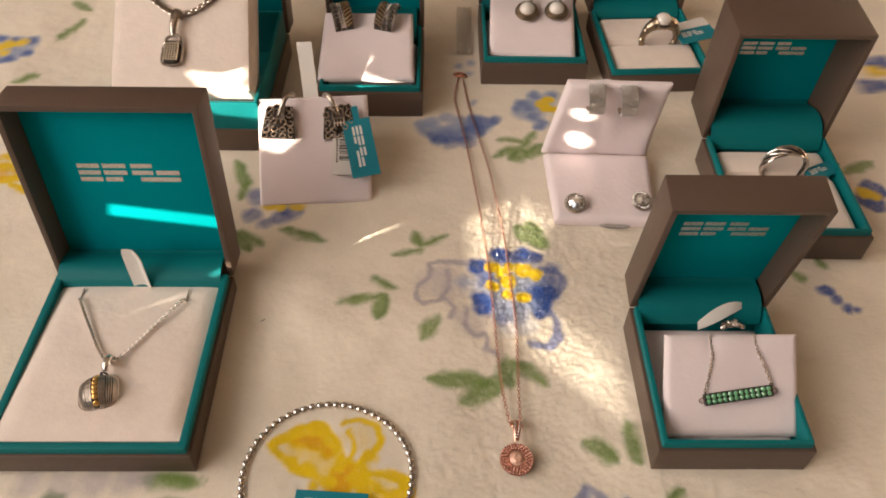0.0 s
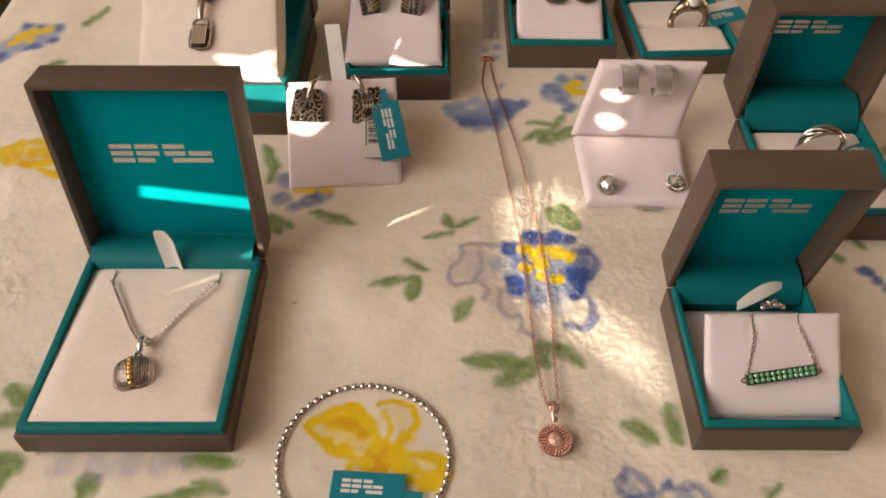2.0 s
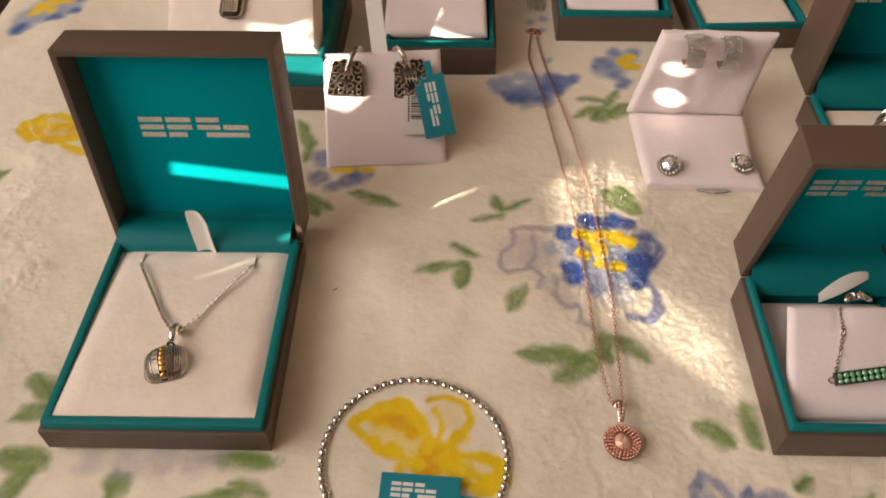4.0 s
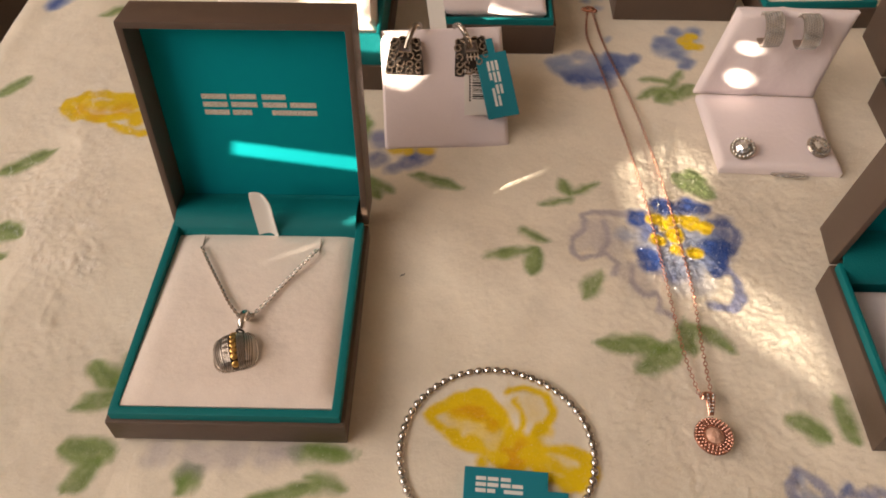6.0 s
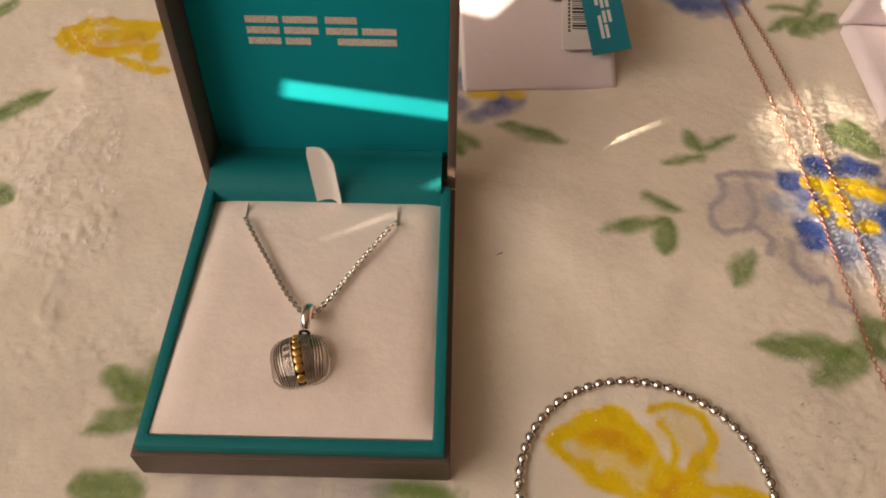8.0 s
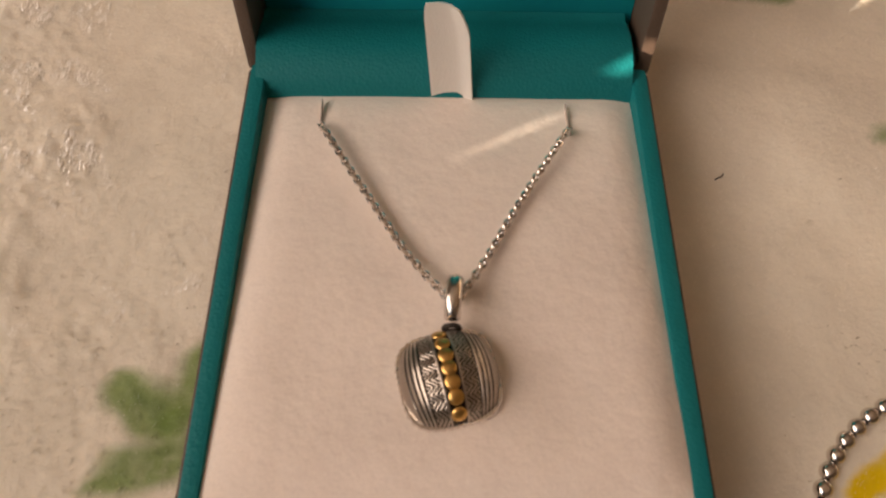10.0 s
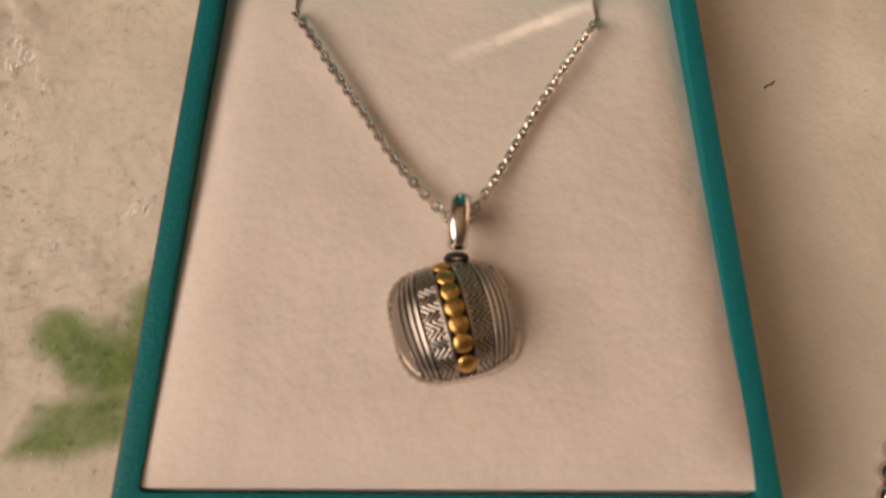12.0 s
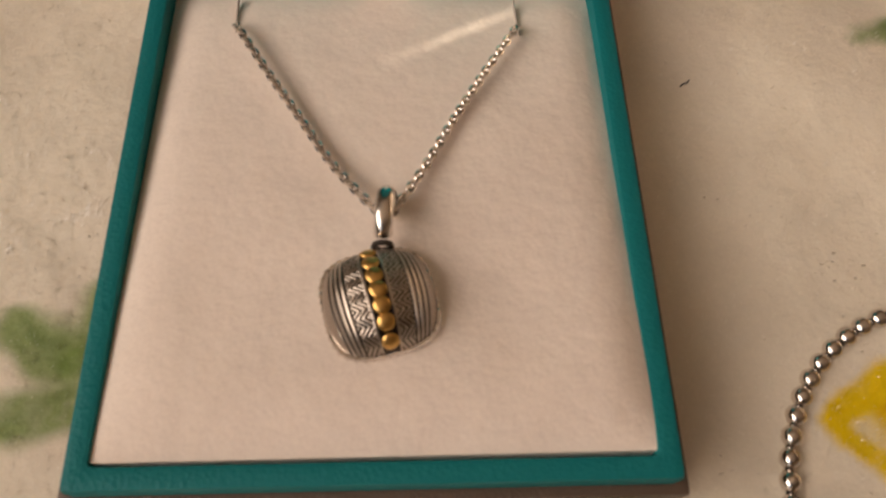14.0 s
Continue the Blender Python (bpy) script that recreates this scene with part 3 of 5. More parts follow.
def make_blanket():
    xs = axis([(-330, -130, 8), (-130, -75, 1.6), (-75, 235, 0.72), (235, 390, 1.4), (390, 620, 10)])
    ys = axis([(-330, -45, 8), (-45, 130, 0.72), (130, 215, 1.1), (215, 330, 1.7), (330, 640, 10)])
    X, Y = np.meshgrid(xs, ys)
    Z = blanket_height(X, Y)
    col = blanket_print(X, Y - 1.2 * np.clip((45 - Y) / 30, 0, 1))
    # over the table's edge the cloth turns down
    over = np.maximum(0, EDGE_X - X)
    ang = np.minimum(over / 14.0, math.pi / 2)
    past = np.maximum(0, over - 14.0 * math.pi / 2)
    XX = np.where(over > 0, EDGE_X - 14.0 * np.sin(ang) - 0.06 * past, X)
    ZZ = np.where(over > 0, Z - 14.0 * (1 - np.cos(ang)) - past, Z)
    ny, nx = X.shape
    co = np.stack([XX, Y, ZZ], -1).reshape(-1, 3) * MM
    idx = np.arange(nx * ny).reshape(ny, nx)
    quads = np.stack([idx[:-1, :-1], idx[:-1, 1:], idx[1:, 1:], idx[1:, :-1]], -1).reshape(-1, 4)
    me = bpy.data.meshes.new("printed_blanket")
    me.vertices.add(len(co))
    me.vertices.foreach_set("co", co.ravel())
    me.loops.add(quads.size)
    me.loops.foreach_set("vertex_index", quads.ravel())
    me.polygons.add(len(quads))
    me.polygons.foreach_set("loop_start", np.arange(0, quads.size, 4))
    me.update(calc_edges=True)
    me.shade_smooth()
    attr = me.color_attributes.new("print", "FLOAT_COLOR", "POINT")
    attr.data.foreach_set("color", np.concatenate([col.reshape(-1, 3), np.ones((len(co), 1))], 1).astype(np.float32).ravel())
    m, n, l, b = node_mat("plush_print")
    at = n.new("ShaderNodeAttribute")
    at.attribute_name = "print"
    geo = n.new("ShaderNodeTexCoord")
    pile = n.new("ShaderNodeTexNoise")
    pile.inputs["Scale"].default_value, pile.inputs["Detail"].default_value = 1500, 5
    sweep = n.new("ShaderNodeTexNoise")
    sweep.inputs["Scale"].default_value, sweep.inputs["Detail"].default_value = 45, 4
    for t in (pile, sweep):
        l.new(geo.outputs["Object"], t.inputs["Vector"])
    shade = n.new("ShaderNodeMapRange")
    shade.inputs["To Min"].default_value, shade.inputs["To Max"].default_value = 0.95, 1.05
    l.new(pile.outputs["Fac"], shade.inputs["Value"])
    mul = n.new("ShaderNodeVectorMath")
    mul.operation = "SCALE"
    l.new(at.outputs["Color"], mul.inputs[0])
    l.new(shade.outputs[0], mul.inputs["Scale"])
    l.new(mul.outputs[0], b.inputs["Base Color"])
    rough = n.new("ShaderNodeMapRange")
    rough.inputs["From Min"].default_value, rough.inputs["From Max"].default_value = 0.3, 0.7
    rough.inputs["To Min"].default_value, rough.inputs["To Max"].default_value = 0.42, 0.75
    l.new(sweep.outputs["Fac"], rough.inputs["Value"])
    l.new(rough.outputs[0], b.inputs["Roughness"])
    b.inputs["Sheen Weight"].default_value, b.inputs["Sheen Roughness"].default_value = 0.2, 0.4
    b.inputs["Specular IOR Level"].default_value = 0.25
    glint = n.new("ShaderNodeTexNoise")
    glint.inputs["Scale"].default_value, glint.inputs["Detail"].default_value = 750, 4
    l.new(geo.outputs["Object"], glint.inputs["Vector"])
    gb = n.new("ShaderNodeBump")
    gb.inputs["Strength"].default_value, gb.inputs["Distance"].default_value = 1.0, 0.0045
    l.new(glint.outputs["Fac"], gb.inputs["Height"])
    b.inputs["Coat Weight"].default_value, b.inputs["Coat Roughness"].default_value = 0.3, 0.17
    b.inputs["Coat IOR"].default_value = 1.7
    l.new(gb.outputs[0], b.inputs["Coat Normal"])
    bp = n.new("ShaderNodeBump")
    bp.inputs["Strength"].default_value, bp.inputs["Distance"].default_value = 0.15, 0.0006
    l.new(pile.outputs["Fac"], bp.inputs["Height"])
    cloud = n.new("ShaderNodeBump")
    cloud.inputs["Strength"].default_value, cloud.inputs["Distance"].default_value = 0.6, 0.0035
    l.new(sweep.outputs["Fac"], cloud.inputs["Height"])
    l.new(cloud.outputs[0], bp.inputs["Normal"])
    l.new(bp.outputs[0], b.inputs["Normal"])
    me.materials.append(m)
    return tagged(new("printed_blanket", me), "cream plush blanket printed with blue flowers, leaves and yellow butterflies over the table", "blanket", kind="structure")


make_blanket()


def make_pile():
    """The plush's nap: fine fibres and some broader glossy tufts over the part of the cloth that is seen from near."""
    rng = np.random.RandomState(12)
    n = 480000
    x, y = rng.uniform(-108, 300, n), rng.uniform(-60, 235, n)
    rim = np.minimum(np.minimum(x + 108, 300 - x), np.minimum(y + 60, 235 - y))
    keep = rng.rand(n) < np.clip(rim / 45, 0.03, 1)
    x, y = x[keep], y[keep]
    n = len(x)
    z = blanket_height(x, y)
    col = blanket_print(x + rng.normal(0, 0.5, n), y - 1.2 * np.clip((45 - y) / 30, 0, 1) + rng.normal(0, 0.5, n))
    way = 0.8 + 2.6 * (value_noise(x, y, 38, 51) - 0.5) + 2.2 * (value_noise(x, y, 9, 52) - 0.5) + rng.normal(0, 0.7, n)
    tilt = np.radians(rng.uniform(8, 66, n))
    streaks = 1 - np.abs(2 * value_noise(x + 0.8 * y, 0.6 * y - 0.3 * x, 5, 54) - 1)
    shiny = np.clip((value_noise(x, y, 22, 71) - 0.36) * 5, 0, 1) * np.clip((-4 - x) / 10, 0, 1) + 0.7 * np.clip((x - 138) / 30, 0, 1) * np.clip((160 - y) / 30, 0, 1)
    shiny = shiny * np.clip(4 * streaks - 2.5, 0, 1) * np.where(x < 0, np.clip((y - 30) / 8, 0, 1), 1)
    tuft = rng.rand(n) < 0.08 + 0.25 * value_noise(x + 0.5 * y, y - 0.3 * x, 6, 53) + 0.6 * shiny
    tilt = np.where(tuft, np.radians(rng.uniform(28, 74, n)), tilt)
    lying = (shiny > 0.15) & (x < 0) & tuft     # pressed nap beside the large box, all lying one way
    tilt = np.where(lying, np.radians(rng.uniform(50, 72, n)), tilt)
    way = np.where(lying, 1.05 + rng.normal(0, 0.4, n), way)
    ln = np.where(tuft, rng.uniform(0.4, 1.1, n) * (1 + 0.7 * shiny), rng.uniform(0.35, 1.0, n))
    wide = np.where(tuft, rng.uniform(0.07, 0.17, n), rng.uniform(0.02, 0.05, n))
    wide = np.where(lying, wide * 0.9, wide)
    root = np.stack([x, y, z - 0.12], -1)
    lean = np.stack([np.cos(way) * np.sin(tilt), np.sin(way) * np.sin(tilt), np.cos(tilt)], -1)
    side = np.stack([-np.sin(way), np.cos(way), rng.normal(0, 0.25, n)], -1)
    # every fibre shows its face to the front
    face = np.cross(side, lean)
    side *= np.where(face[:, 2] - face[:, 1] < 0, -1.0, 1.0)[:, None]
    co = np.stack([root - side * wide[:, None], root + side * wide[:, None], root + lean * ln[:, None]], 1).reshape(-1, 3) * MM
    me = bpy.data.meshes.new("plush_pile")
    me.vertices.add(3 * n)
    me.vertices.foreach_set("co", co.ravel())
    me.loops.add(3 * n)
    me.loops.foreach_set("vertex_index", np.arange(3 * n))
    me.polygons.add(n)
    me.polygons.foreach_set("loop_start", np.arange(0, 3 * n, 3))
    me.update(calc_edges=True)
    # soft shading: the fibres share the cloth's upward normal, only their gloss follows each fibre's own face
    me.normals_split_custom_set_from_vertices(np.tile((0.0, 0.0, 1.0), (3 * n, 1)))
    col = np.minimum(1, col * rng.uniform(0.97, 1.06, n)[:, None])
    rgba = np.concatenate([np.repeat(col, 3, 0), np.repeat(tuft * np.where(lying, rng.uniform(0.6, 1.0, n), rng.uniform(0.05, 0.7, n)), 3)[:, None]], 1)
    attr = me.color_attributes.new("print", "FLOAT_COLOR", "POINT")
    attr.data.foreach_set("color", rgba.astype(np.float32).ravel())
    m, nn, l, b = node_mat("plush_fibre")
    at = nn.new("ShaderNodeAttribute")
    at.attribute_name = "print"
    l.new(at.outputs["Color"], b.inputs["Base Color"])
    b.inputs["Roughness"].default_value = 0.6
    b.inputs["Specular IOR Level"].default_value = 0.3
    geo = nn.new("ShaderNodeNewGeometry")
    l.new(geo.outputs["True Normal"], b.inputs["Coat Normal"])
    l.new(at.outputs["Alpha"], b.inputs["Coat Weight"])
    b.inputs["Coat Roughness"].default_value = 0.33
    b.inputs["Coat IOR"].default_value = 3.2
    me.materials.append(m)
    return tagged(new("plush_pile", me), "short glossy fibres of the printed plush blanket", "blanket pile", kind="stuff")


make_pile()

# ---- the table, the room with its unseen walls and ceiling added, and its window ----
table = thing("table", mm(0, 0, 0), "dark wooden table under the plush blanket", "table")
part("tabletop", block(EDGE_X - 11, -420, -34, 620, 640, -4.5, 3), TABLE_WOOD, table)
for tx, ty in ((EDGE_X + 30, -380), (560, -380), (EDGE_X + 30, 590), (560, 590)):
    part("leg", block(tx - 28, ty - 28, -750, tx + 28, ty + 28, -34, 3), TABLE_WOOD, table)


def structure(name, bm, material, label, category, m=None):
    ob = new(name, mesh_of(name, bm, material))
    ob.matrix_basis = m or Matrix()
    return tagged(ob, label, category, kind="structure")


WA = WALL_A * 1000
structure("floor", block(WA - 120, -2000, -800, 2600, 2200, -750, 0), FLOOR_MAT, "dark brown carpeted floor below the table", "floor", ROOM)
structure("ceiling", block(WA - 120, -2000, 1750, 2600, 2200, 1800, 0), CEILING_MAT, "off-white painted ceiling of the room", "ceiling", ROOM)
structure("wall_east", block(2600, -2000, -800, 2700, 2200, 1800, 0), WALL_MAT, "plain warm beige painted wall", "wall", ROOM)
structure("wall_north", block(WA - 120, 2200, -800, 2700, 2300, 1800, 0), WALL_MAT, "plain warm beige painted wall", "wall", ROOM)
structure("wall_south", block(WA - 120, -2100, -800, 2700, -2000, 1800, 0), WALL_MAT, "plain warm beige painted wall", "wall", ROOM)
# the window wall, unseen and added to hold back the sun, with an opening 1.9 m wide
WIN = (-900, 1100, 60, 1450)   # across from, to; up from, to
wall = block(WA - 120, -2000, -750, WA, 2200, WIN[2], 0)
add(wall, block(WA - 120, -2000, WIN[3], WA, 2200, 1750, 0))
add(wall, block(WA - 120, -2000, WIN[2], WA, WIN[0], WIN[3], 0))
add(wall, block(WA - 120, WIN[1], WIN[2], WA, 2200, WIN[3], 0))
structure("wall_window", wall, WALL_MAT, "beige wall with a wide window opening", "wall", ROOM)
window = thing("window_1", ROOM, "white framed window with an added unseen mask that shapes the sun", "window", kind="structure")
frame_bm = block(WA - 90, WIN[0], WIN[2], WA - 40, WIN[0] + 40, WIN[3], 2)
add(frame_bm, block(WA - 90, WIN[1] - 40, WIN[2], WA - 40, WIN[1], WIN[3], 2))
add(frame_bm, block(WA - 90, WIN[0] + 40, WIN[3] - 40, WA - 40, WIN[1] - 40, WIN[3], 2))
add(frame_bm, block(WA - 90, WIN[0] + 40, WIN[2], WA - 40, WIN[1] - 40, WIN[2] + 40, 2))
part("window_frame", frame_bm, FRAME_MAT, window)
# an unseen dark mask added over the lower part, cut to shape the low sun's patches
T = math.tan(radians(ELEV))


def between(table, n):
    """Straight-line value at n in a table of (n, value), n rising."""
    for (n0, v0), (n1, v1) in zip(table, table[1:]):
        if n0 <= n <= n1:
            return v0 + (v1 - v0) * (n - n0) / (n1 - n0)
    return None


# where the sun passes: lower and upper bound of the gap over n, across the sun's way; heights as they would meet the origin
CLOTH_LOW = [(-104, 38.6), (-76, 37.6), (-51, 35.9), (-26, 36.1), (1.5, 38.4), (23, 40.2), (31, 42.6)]
CLOTH_HIGH = [(-104, 41.0), (-91, 41.6), (-62, 43.2), (-40, 42.0), (-31, 41.9), (-15, 43.6), (4, 47.0), (27, 46.4), (31, 46.0)]
CARD_LOW = [(93, 42.4), (99, 42.3), (114, 47.5), (126, 46.0), (134, 55.2), (146, 58.8)]
CARD_HIGH = [(93, 43.0), (95, 49.0), (108, 54.5), (114, 59.0), (119, 59.6), (128, 60.4), (131, 64.0), (135, 65.0), (137, 61.5), (146, 59.3)]


def sun_gaps(n):
    """The open stretches of the added sun mask at n, as (from, to) in height."""
    rng = random.Random(int(n * 7) + 5000)
    out = []
    lo, hi = between(CLOTH_LOW, n), between(CLOTH_HIGH, n)
    if lo is not None:
        # thin slits that dim the sun's patch on the cloth, fewer towards the borders
        count = max(2, round((hi - lo) / 0.8))
        step = (hi - lo) / count
        side = min(1.0, (n + 104) / 30, (31 - n) / 10) * (0.62 + 0.38 * min(1, max(0, (n + 42) / 20)))
        for k in range(count):
            u = (k + 0.5) / count
            open_part = step * side * min(0.8, 0.34 + 0.52 * math.sin(math.pi * u) + rng.uniform(-0.10, 0.10))
            if open_part > 0.05:
                mid = lo + (k + 0.5) * step
                out.append((mid - open_part / 2, mid + open_part / 2))
    # one upright slit, cut in pieces: it draws the thin streaks on cushion and cloth and two spots on the folded card
    if 34.1 <= n <= 35.3:
        out += [(22.0, 22.3), (22.7, 23.1), (23.4, 23.9), (24.2, 24.6)]
    if 35.4 <= n <= 37.7:
        out.append((29.6, 34.4))
    for mid_n, mid_h, wide, tall in ((32.8, 68.4, 3.6, 4.4), (33.0, 83.4, 3.0, 3.0)):
        if abs(n - mid_n) < wide:
            half = tall * math.sqrt(1 - ((n - mid_n) / wide) ** 2)
            out.append((mid_h - half, mid_h + half))
    if 41.5 <= n <= 71.8:
        base = 42.8 - 0.055 * (n - 50)
        out.append((base, base + 5.8))
    lo, hi = between(CARD_LOW, n), between(CARD_HIGH, n)
    if lo is not None:
        out.append((lo, hi))
    return out


def make_sun_mask():
    """Unseen added mask in narrow upright strips, each cut where the sun comes through."""
    verts, faces = [], []

    def piece(n0, n1, h0, h1):
        b = len(verts)
        z0, z1 = h0 - T * (WA + 20), h1 - T * (WA + 20)
        verts.extend((x, y, z) for z in (z0, z1) for x, y in ((WA + 19.9, n0), (WA + 20.1, n0), (WA + 20.1, n1), (WA + 19.9, n1)))
        faces.extend(tuple(b + k for k in f) for f in ((3, 2, 1, 0), (4, 5, 6, 7), (0, 1, 5, 4), (1, 2, 6, 5), (2, 3, 7, 6), (3, 0, 4, 7)))

    edges = [WIN[0]] + [-104 + 0.6 * k for k in range(420)] + [WIN[1]]
    for n0, n1 in zip(edges, edges[1:]):
        h = -250.0
        for g0, g1 in sun_gaps((n0 + n1) / 2) if n1 - n0 < 5 else []:
            piece(n0, n1, h, g0)
            h = g1
        piece(n0, n1, h, 200.0)
    me = bpy.data.meshes.new("blind")
    me.from_pydata([(x * MM, y * MM, z * MM) for x, y, z in verts], [], faces)
    me.materials.append(SUN_MASK_MAT)
    ob = new("blind", me)
    ob.parent, ob["label"] = window, "unseen dark mask added to shape the sun, with narrow gaps"


make_sun_mask()

# ---- jewellery boxes ----


def jewel_box(m, w, d, h, lid_len, lid_depth, lean, cushion_z, label, group, rim=3.1, rise=3.2, mark=None, pad_material=None, flap=True, tall=0.0, bulge=4.2):
    """An open hinged box. Local origin: front left corner of the base. lean: degrees by which the lid leans back past upright."""
    box = thing("jewellery_box", m, label, "jewellery box", group)
    part("base", shell(0, 0, 0, w, d, h, 2.2, 1.5, 0.45), BROWN, box)
    part("inner_tray", shell(1.3, 1.3, 1.6, w - 1.3, d - 1.5, h + rise + tall, rim - 1.3, 1.2, 0.7), TEAL, box, "teal leatherette rim")
    hinge_y, hinge_z = d, h
    lid = part("lid", moved(shell(0, 0, 0, w, lid_len, lid_depth, 2.4, 2.4, 0.5), Matrix.Translation((0, 0, -lid_depth))), BROWN, box)
    # lid's own frame: x across, y up along the lid, z out of its opening
    lid.matrix_basis = mm(0, hinge_y, hinge_z, 90 - lean, 0, 0)
    part("lining", block(2.5, 2.5, -lid_depth + 2.5, w - 2.5, lid_len - 2.5, -lid_depth + 4.2, 0.4), TEAL_SATIN, lid, "teal satin lid lining")
    if mark:
        mx, my, mw, mh = mark
        emblem_bars(mw, mh, 0.12, lid, FOIL, mm(mx, my, -lid_depth + 4.22), "silver foil bar")
    if flap:
        q = mm(0, hinge_y, hinge_z, 90 - lean) @ Vector((0, 3 * MM, (-lid_depth + 4.4) * MM))
        y1, z1 = q.y / MM, q.z / MM
        y0, z0 = d - 5.9, cushion_z - 1.5
        prof = []
        for i in range(13):
            t = i / 12
            prof.append((y0 + (y1 - y0) * t ** 1.25, z0 + (z1 + 2 - z0) * t + bulge * math.sin(math.pi * min(1, t * 1.12)) ** 0.8 * (1 - 0.35 * t)))
        part("hinge_flap", moved(strip(prof, w - 6.6, 0.8), Matrix.Translation((2.5, 0, 0))), TEAL, box, "grained teal hinge flap")
    return box


def loose_pad(name, m, bm, material, label, category="cushion", group=""):
    ob = new(name, mesh_of(name, bm, material))
    ob.matrix_basis = m
    return tagged(ob, label, category, group)


GROUP = "open jewellery boxes on the blanket"
A_POSE = mm(-5.3, -3.6, -2.2, -0.6, 0, -1.4)
box_a = jewel_box(A_POSE, 72.8, 83, 10.3, 79.6, 15.0, 6.5, 11.5, "large open brown box with teal lining holding a silver pendant", GROUP, rim=4.1, mark=(17.6, 40.3, 39, 8.2))
B_POSE = mm(227.9, -9.1, -0.3, 0.8, 0, -1.5)
box_b = jewel_box(B_POSE, 54.4, 62, 13.5, 65, 15.0, -9.0, 13, "small open brown box with a green bar necklace card", GROUP, mark=(11.8, 35.2, 31.5, 8.2))
I_POSE = mm(283.5, 91.0, -0.3, 0.6, 0, -1.9)
box_i = jewel_box(I_POSE, 60, 66, 14, 60, 28.0, -3.0, 14, "open brown ring box holding a twisted silver ring", GROUP, mark=(14.0, 32.4, 30.5, 7.0), bulge=9.0)
H_POSE = mm(251.7, 214.5, -0.3, 0.3, 0, 1.5)
box_h = jewel_box(H_POSE, 57, 66, 10.8, 61, 24.0, 0.0, 12, "open brown ring box holding a pearl ring", GROUP, mark=(14.3, 34.8, 29, 6.8))
G_POSE = mm(182.3, 223.8, -0.3, 0.3, 0, -1.8)
box_g = jewel_box(G_POSE, 58.3, 62, 13.5, 63, 17.0, -4.0, 13, "open brown box holding a card with pearl earrings", GROUP, mark=(12, 36, 31, 8))
F_POSE = mm(95.0, 196.0, -0.3, 0.3, 0, -1.5)
box_f = jewel_box(F_POSE, 54.6, 62, 15, 63, 17.0, -2.0, 14, "open brown box holding a card with wide patterned earrings", GROUP, mark=(12, 36, 31, 8))
E_POSE = mm(-4.5, 170.0, -0.3, 0, 0, -2.0)
box_e = jewel_box(E_POSE, 76, 88, 13, 82, 16.0, 8.0, 30, "large open brown box with a raised cushion and a dark pendant", GROUP, mark=(17.5, 46, 37.5, 7.2), tall=13.0, rise=2.5, flap=False)

# ---- their cushions ----
cush_a = loose_pad("cushion", A_POSE @ mm(3.95, 4.25, 6.6, -2.5, 0, 0.2), pad(66.2, 73.8, 8.2, 1.2, 9.0, 50, 50, 0.5, 2, 0.77), CREAM, "cream velvet necklace cushion inside the large box")


def top_a(x, y):
    """Height of the large box's cushion at a place on the table, in millimetres."""
    return 13.1 - 0.048 * y + 0.5


# ---- small things in the large box ----
def satin_tab(m, w, profile, label):
    """A ribbon end with clipped, rounded upper corners and a crease beside one edge."""
    pts = smooth_profile(profile)
    bm = bmesh.new()
    rows, n = [], 9
    for i, (y, z) in enumerate(pts):
        t = i / (len(pts) - 1)
        clip_l, clip_r = 0.5 * max(0, (t - 0.90) / 0.10) ** 2, 1.5 * max(0, (t - 0.80) / 0.20) ** 2
        row = []
        for k in range(n):
            u = k / (n - 1)
            x = clip_l + (w - clip_l - clip_r) * u - 0.075 * (z - 8)
            row.append(bm.verts.new((x, y - 0.9 * max(0, u - 0.72) / 0.28 + 0.25 * math.sin(math.pi * u), z - 0.9 * max(0, u - 0.35) * t)))
        rows.append(row)
    for a, b in zip(rows, rows[1:]):
        for k in range(n - 1):
            bm.faces.new((a[k], a[k + 1], b[k + 1], b[k]))
    bmesh.ops.recalc_face_normals(bm, faces=bm.faces)
    bmesh.ops.solidify(bm, geom=bm.faces[:], thickness=0.35)
    ob = new("ribbon_tab", mesh_of("ribbon_tab", bm, SATIN))
    ob.matrix_basis = m
    return tagged(ob, label, "ribbon")


def smooth_profile(profile):
    return [(p.y, p.z) for p in smooth_line([(0, y, z) for y, z in profile], 0.8)]


satin_tab(mm(28.0, 0, 0, 0, 0, -1.5), 7.4, [(72.3, 4.0), (72.8, 9.0), (73.9, 17.0), (75.4, 25.0), (76.0, 27.2)], "white satin ribbon tab behind the velvet cushion")
# two thin strips in the shade colour stand for the cushion's open slits
for sx, sy in ((11.0, 66.8), (53.2, 65.4)):
    ob = new("cushion_slit", mesh_of("cushion_slit", block(-0.10, -3.4, -0.6, 0.10, 3.6, 0.10, 0.03, 1), SLIT))
    ob.parent, ob.matrix_basis = cush_a, cush_a.matrix_basis.inverted() @ mm(sx, sy, top_a(sx, sy) - 0.62, -2.6, 0, 1)


def wheat_chain(points, pitch=0.98, half=0.86, minor=0.23):
    return chain_mesh(points, pitch, half, minor, 0.60, 45, 10, 6)


PILLOW = 2.25     # how soon the pendant's face falls off towards its edge


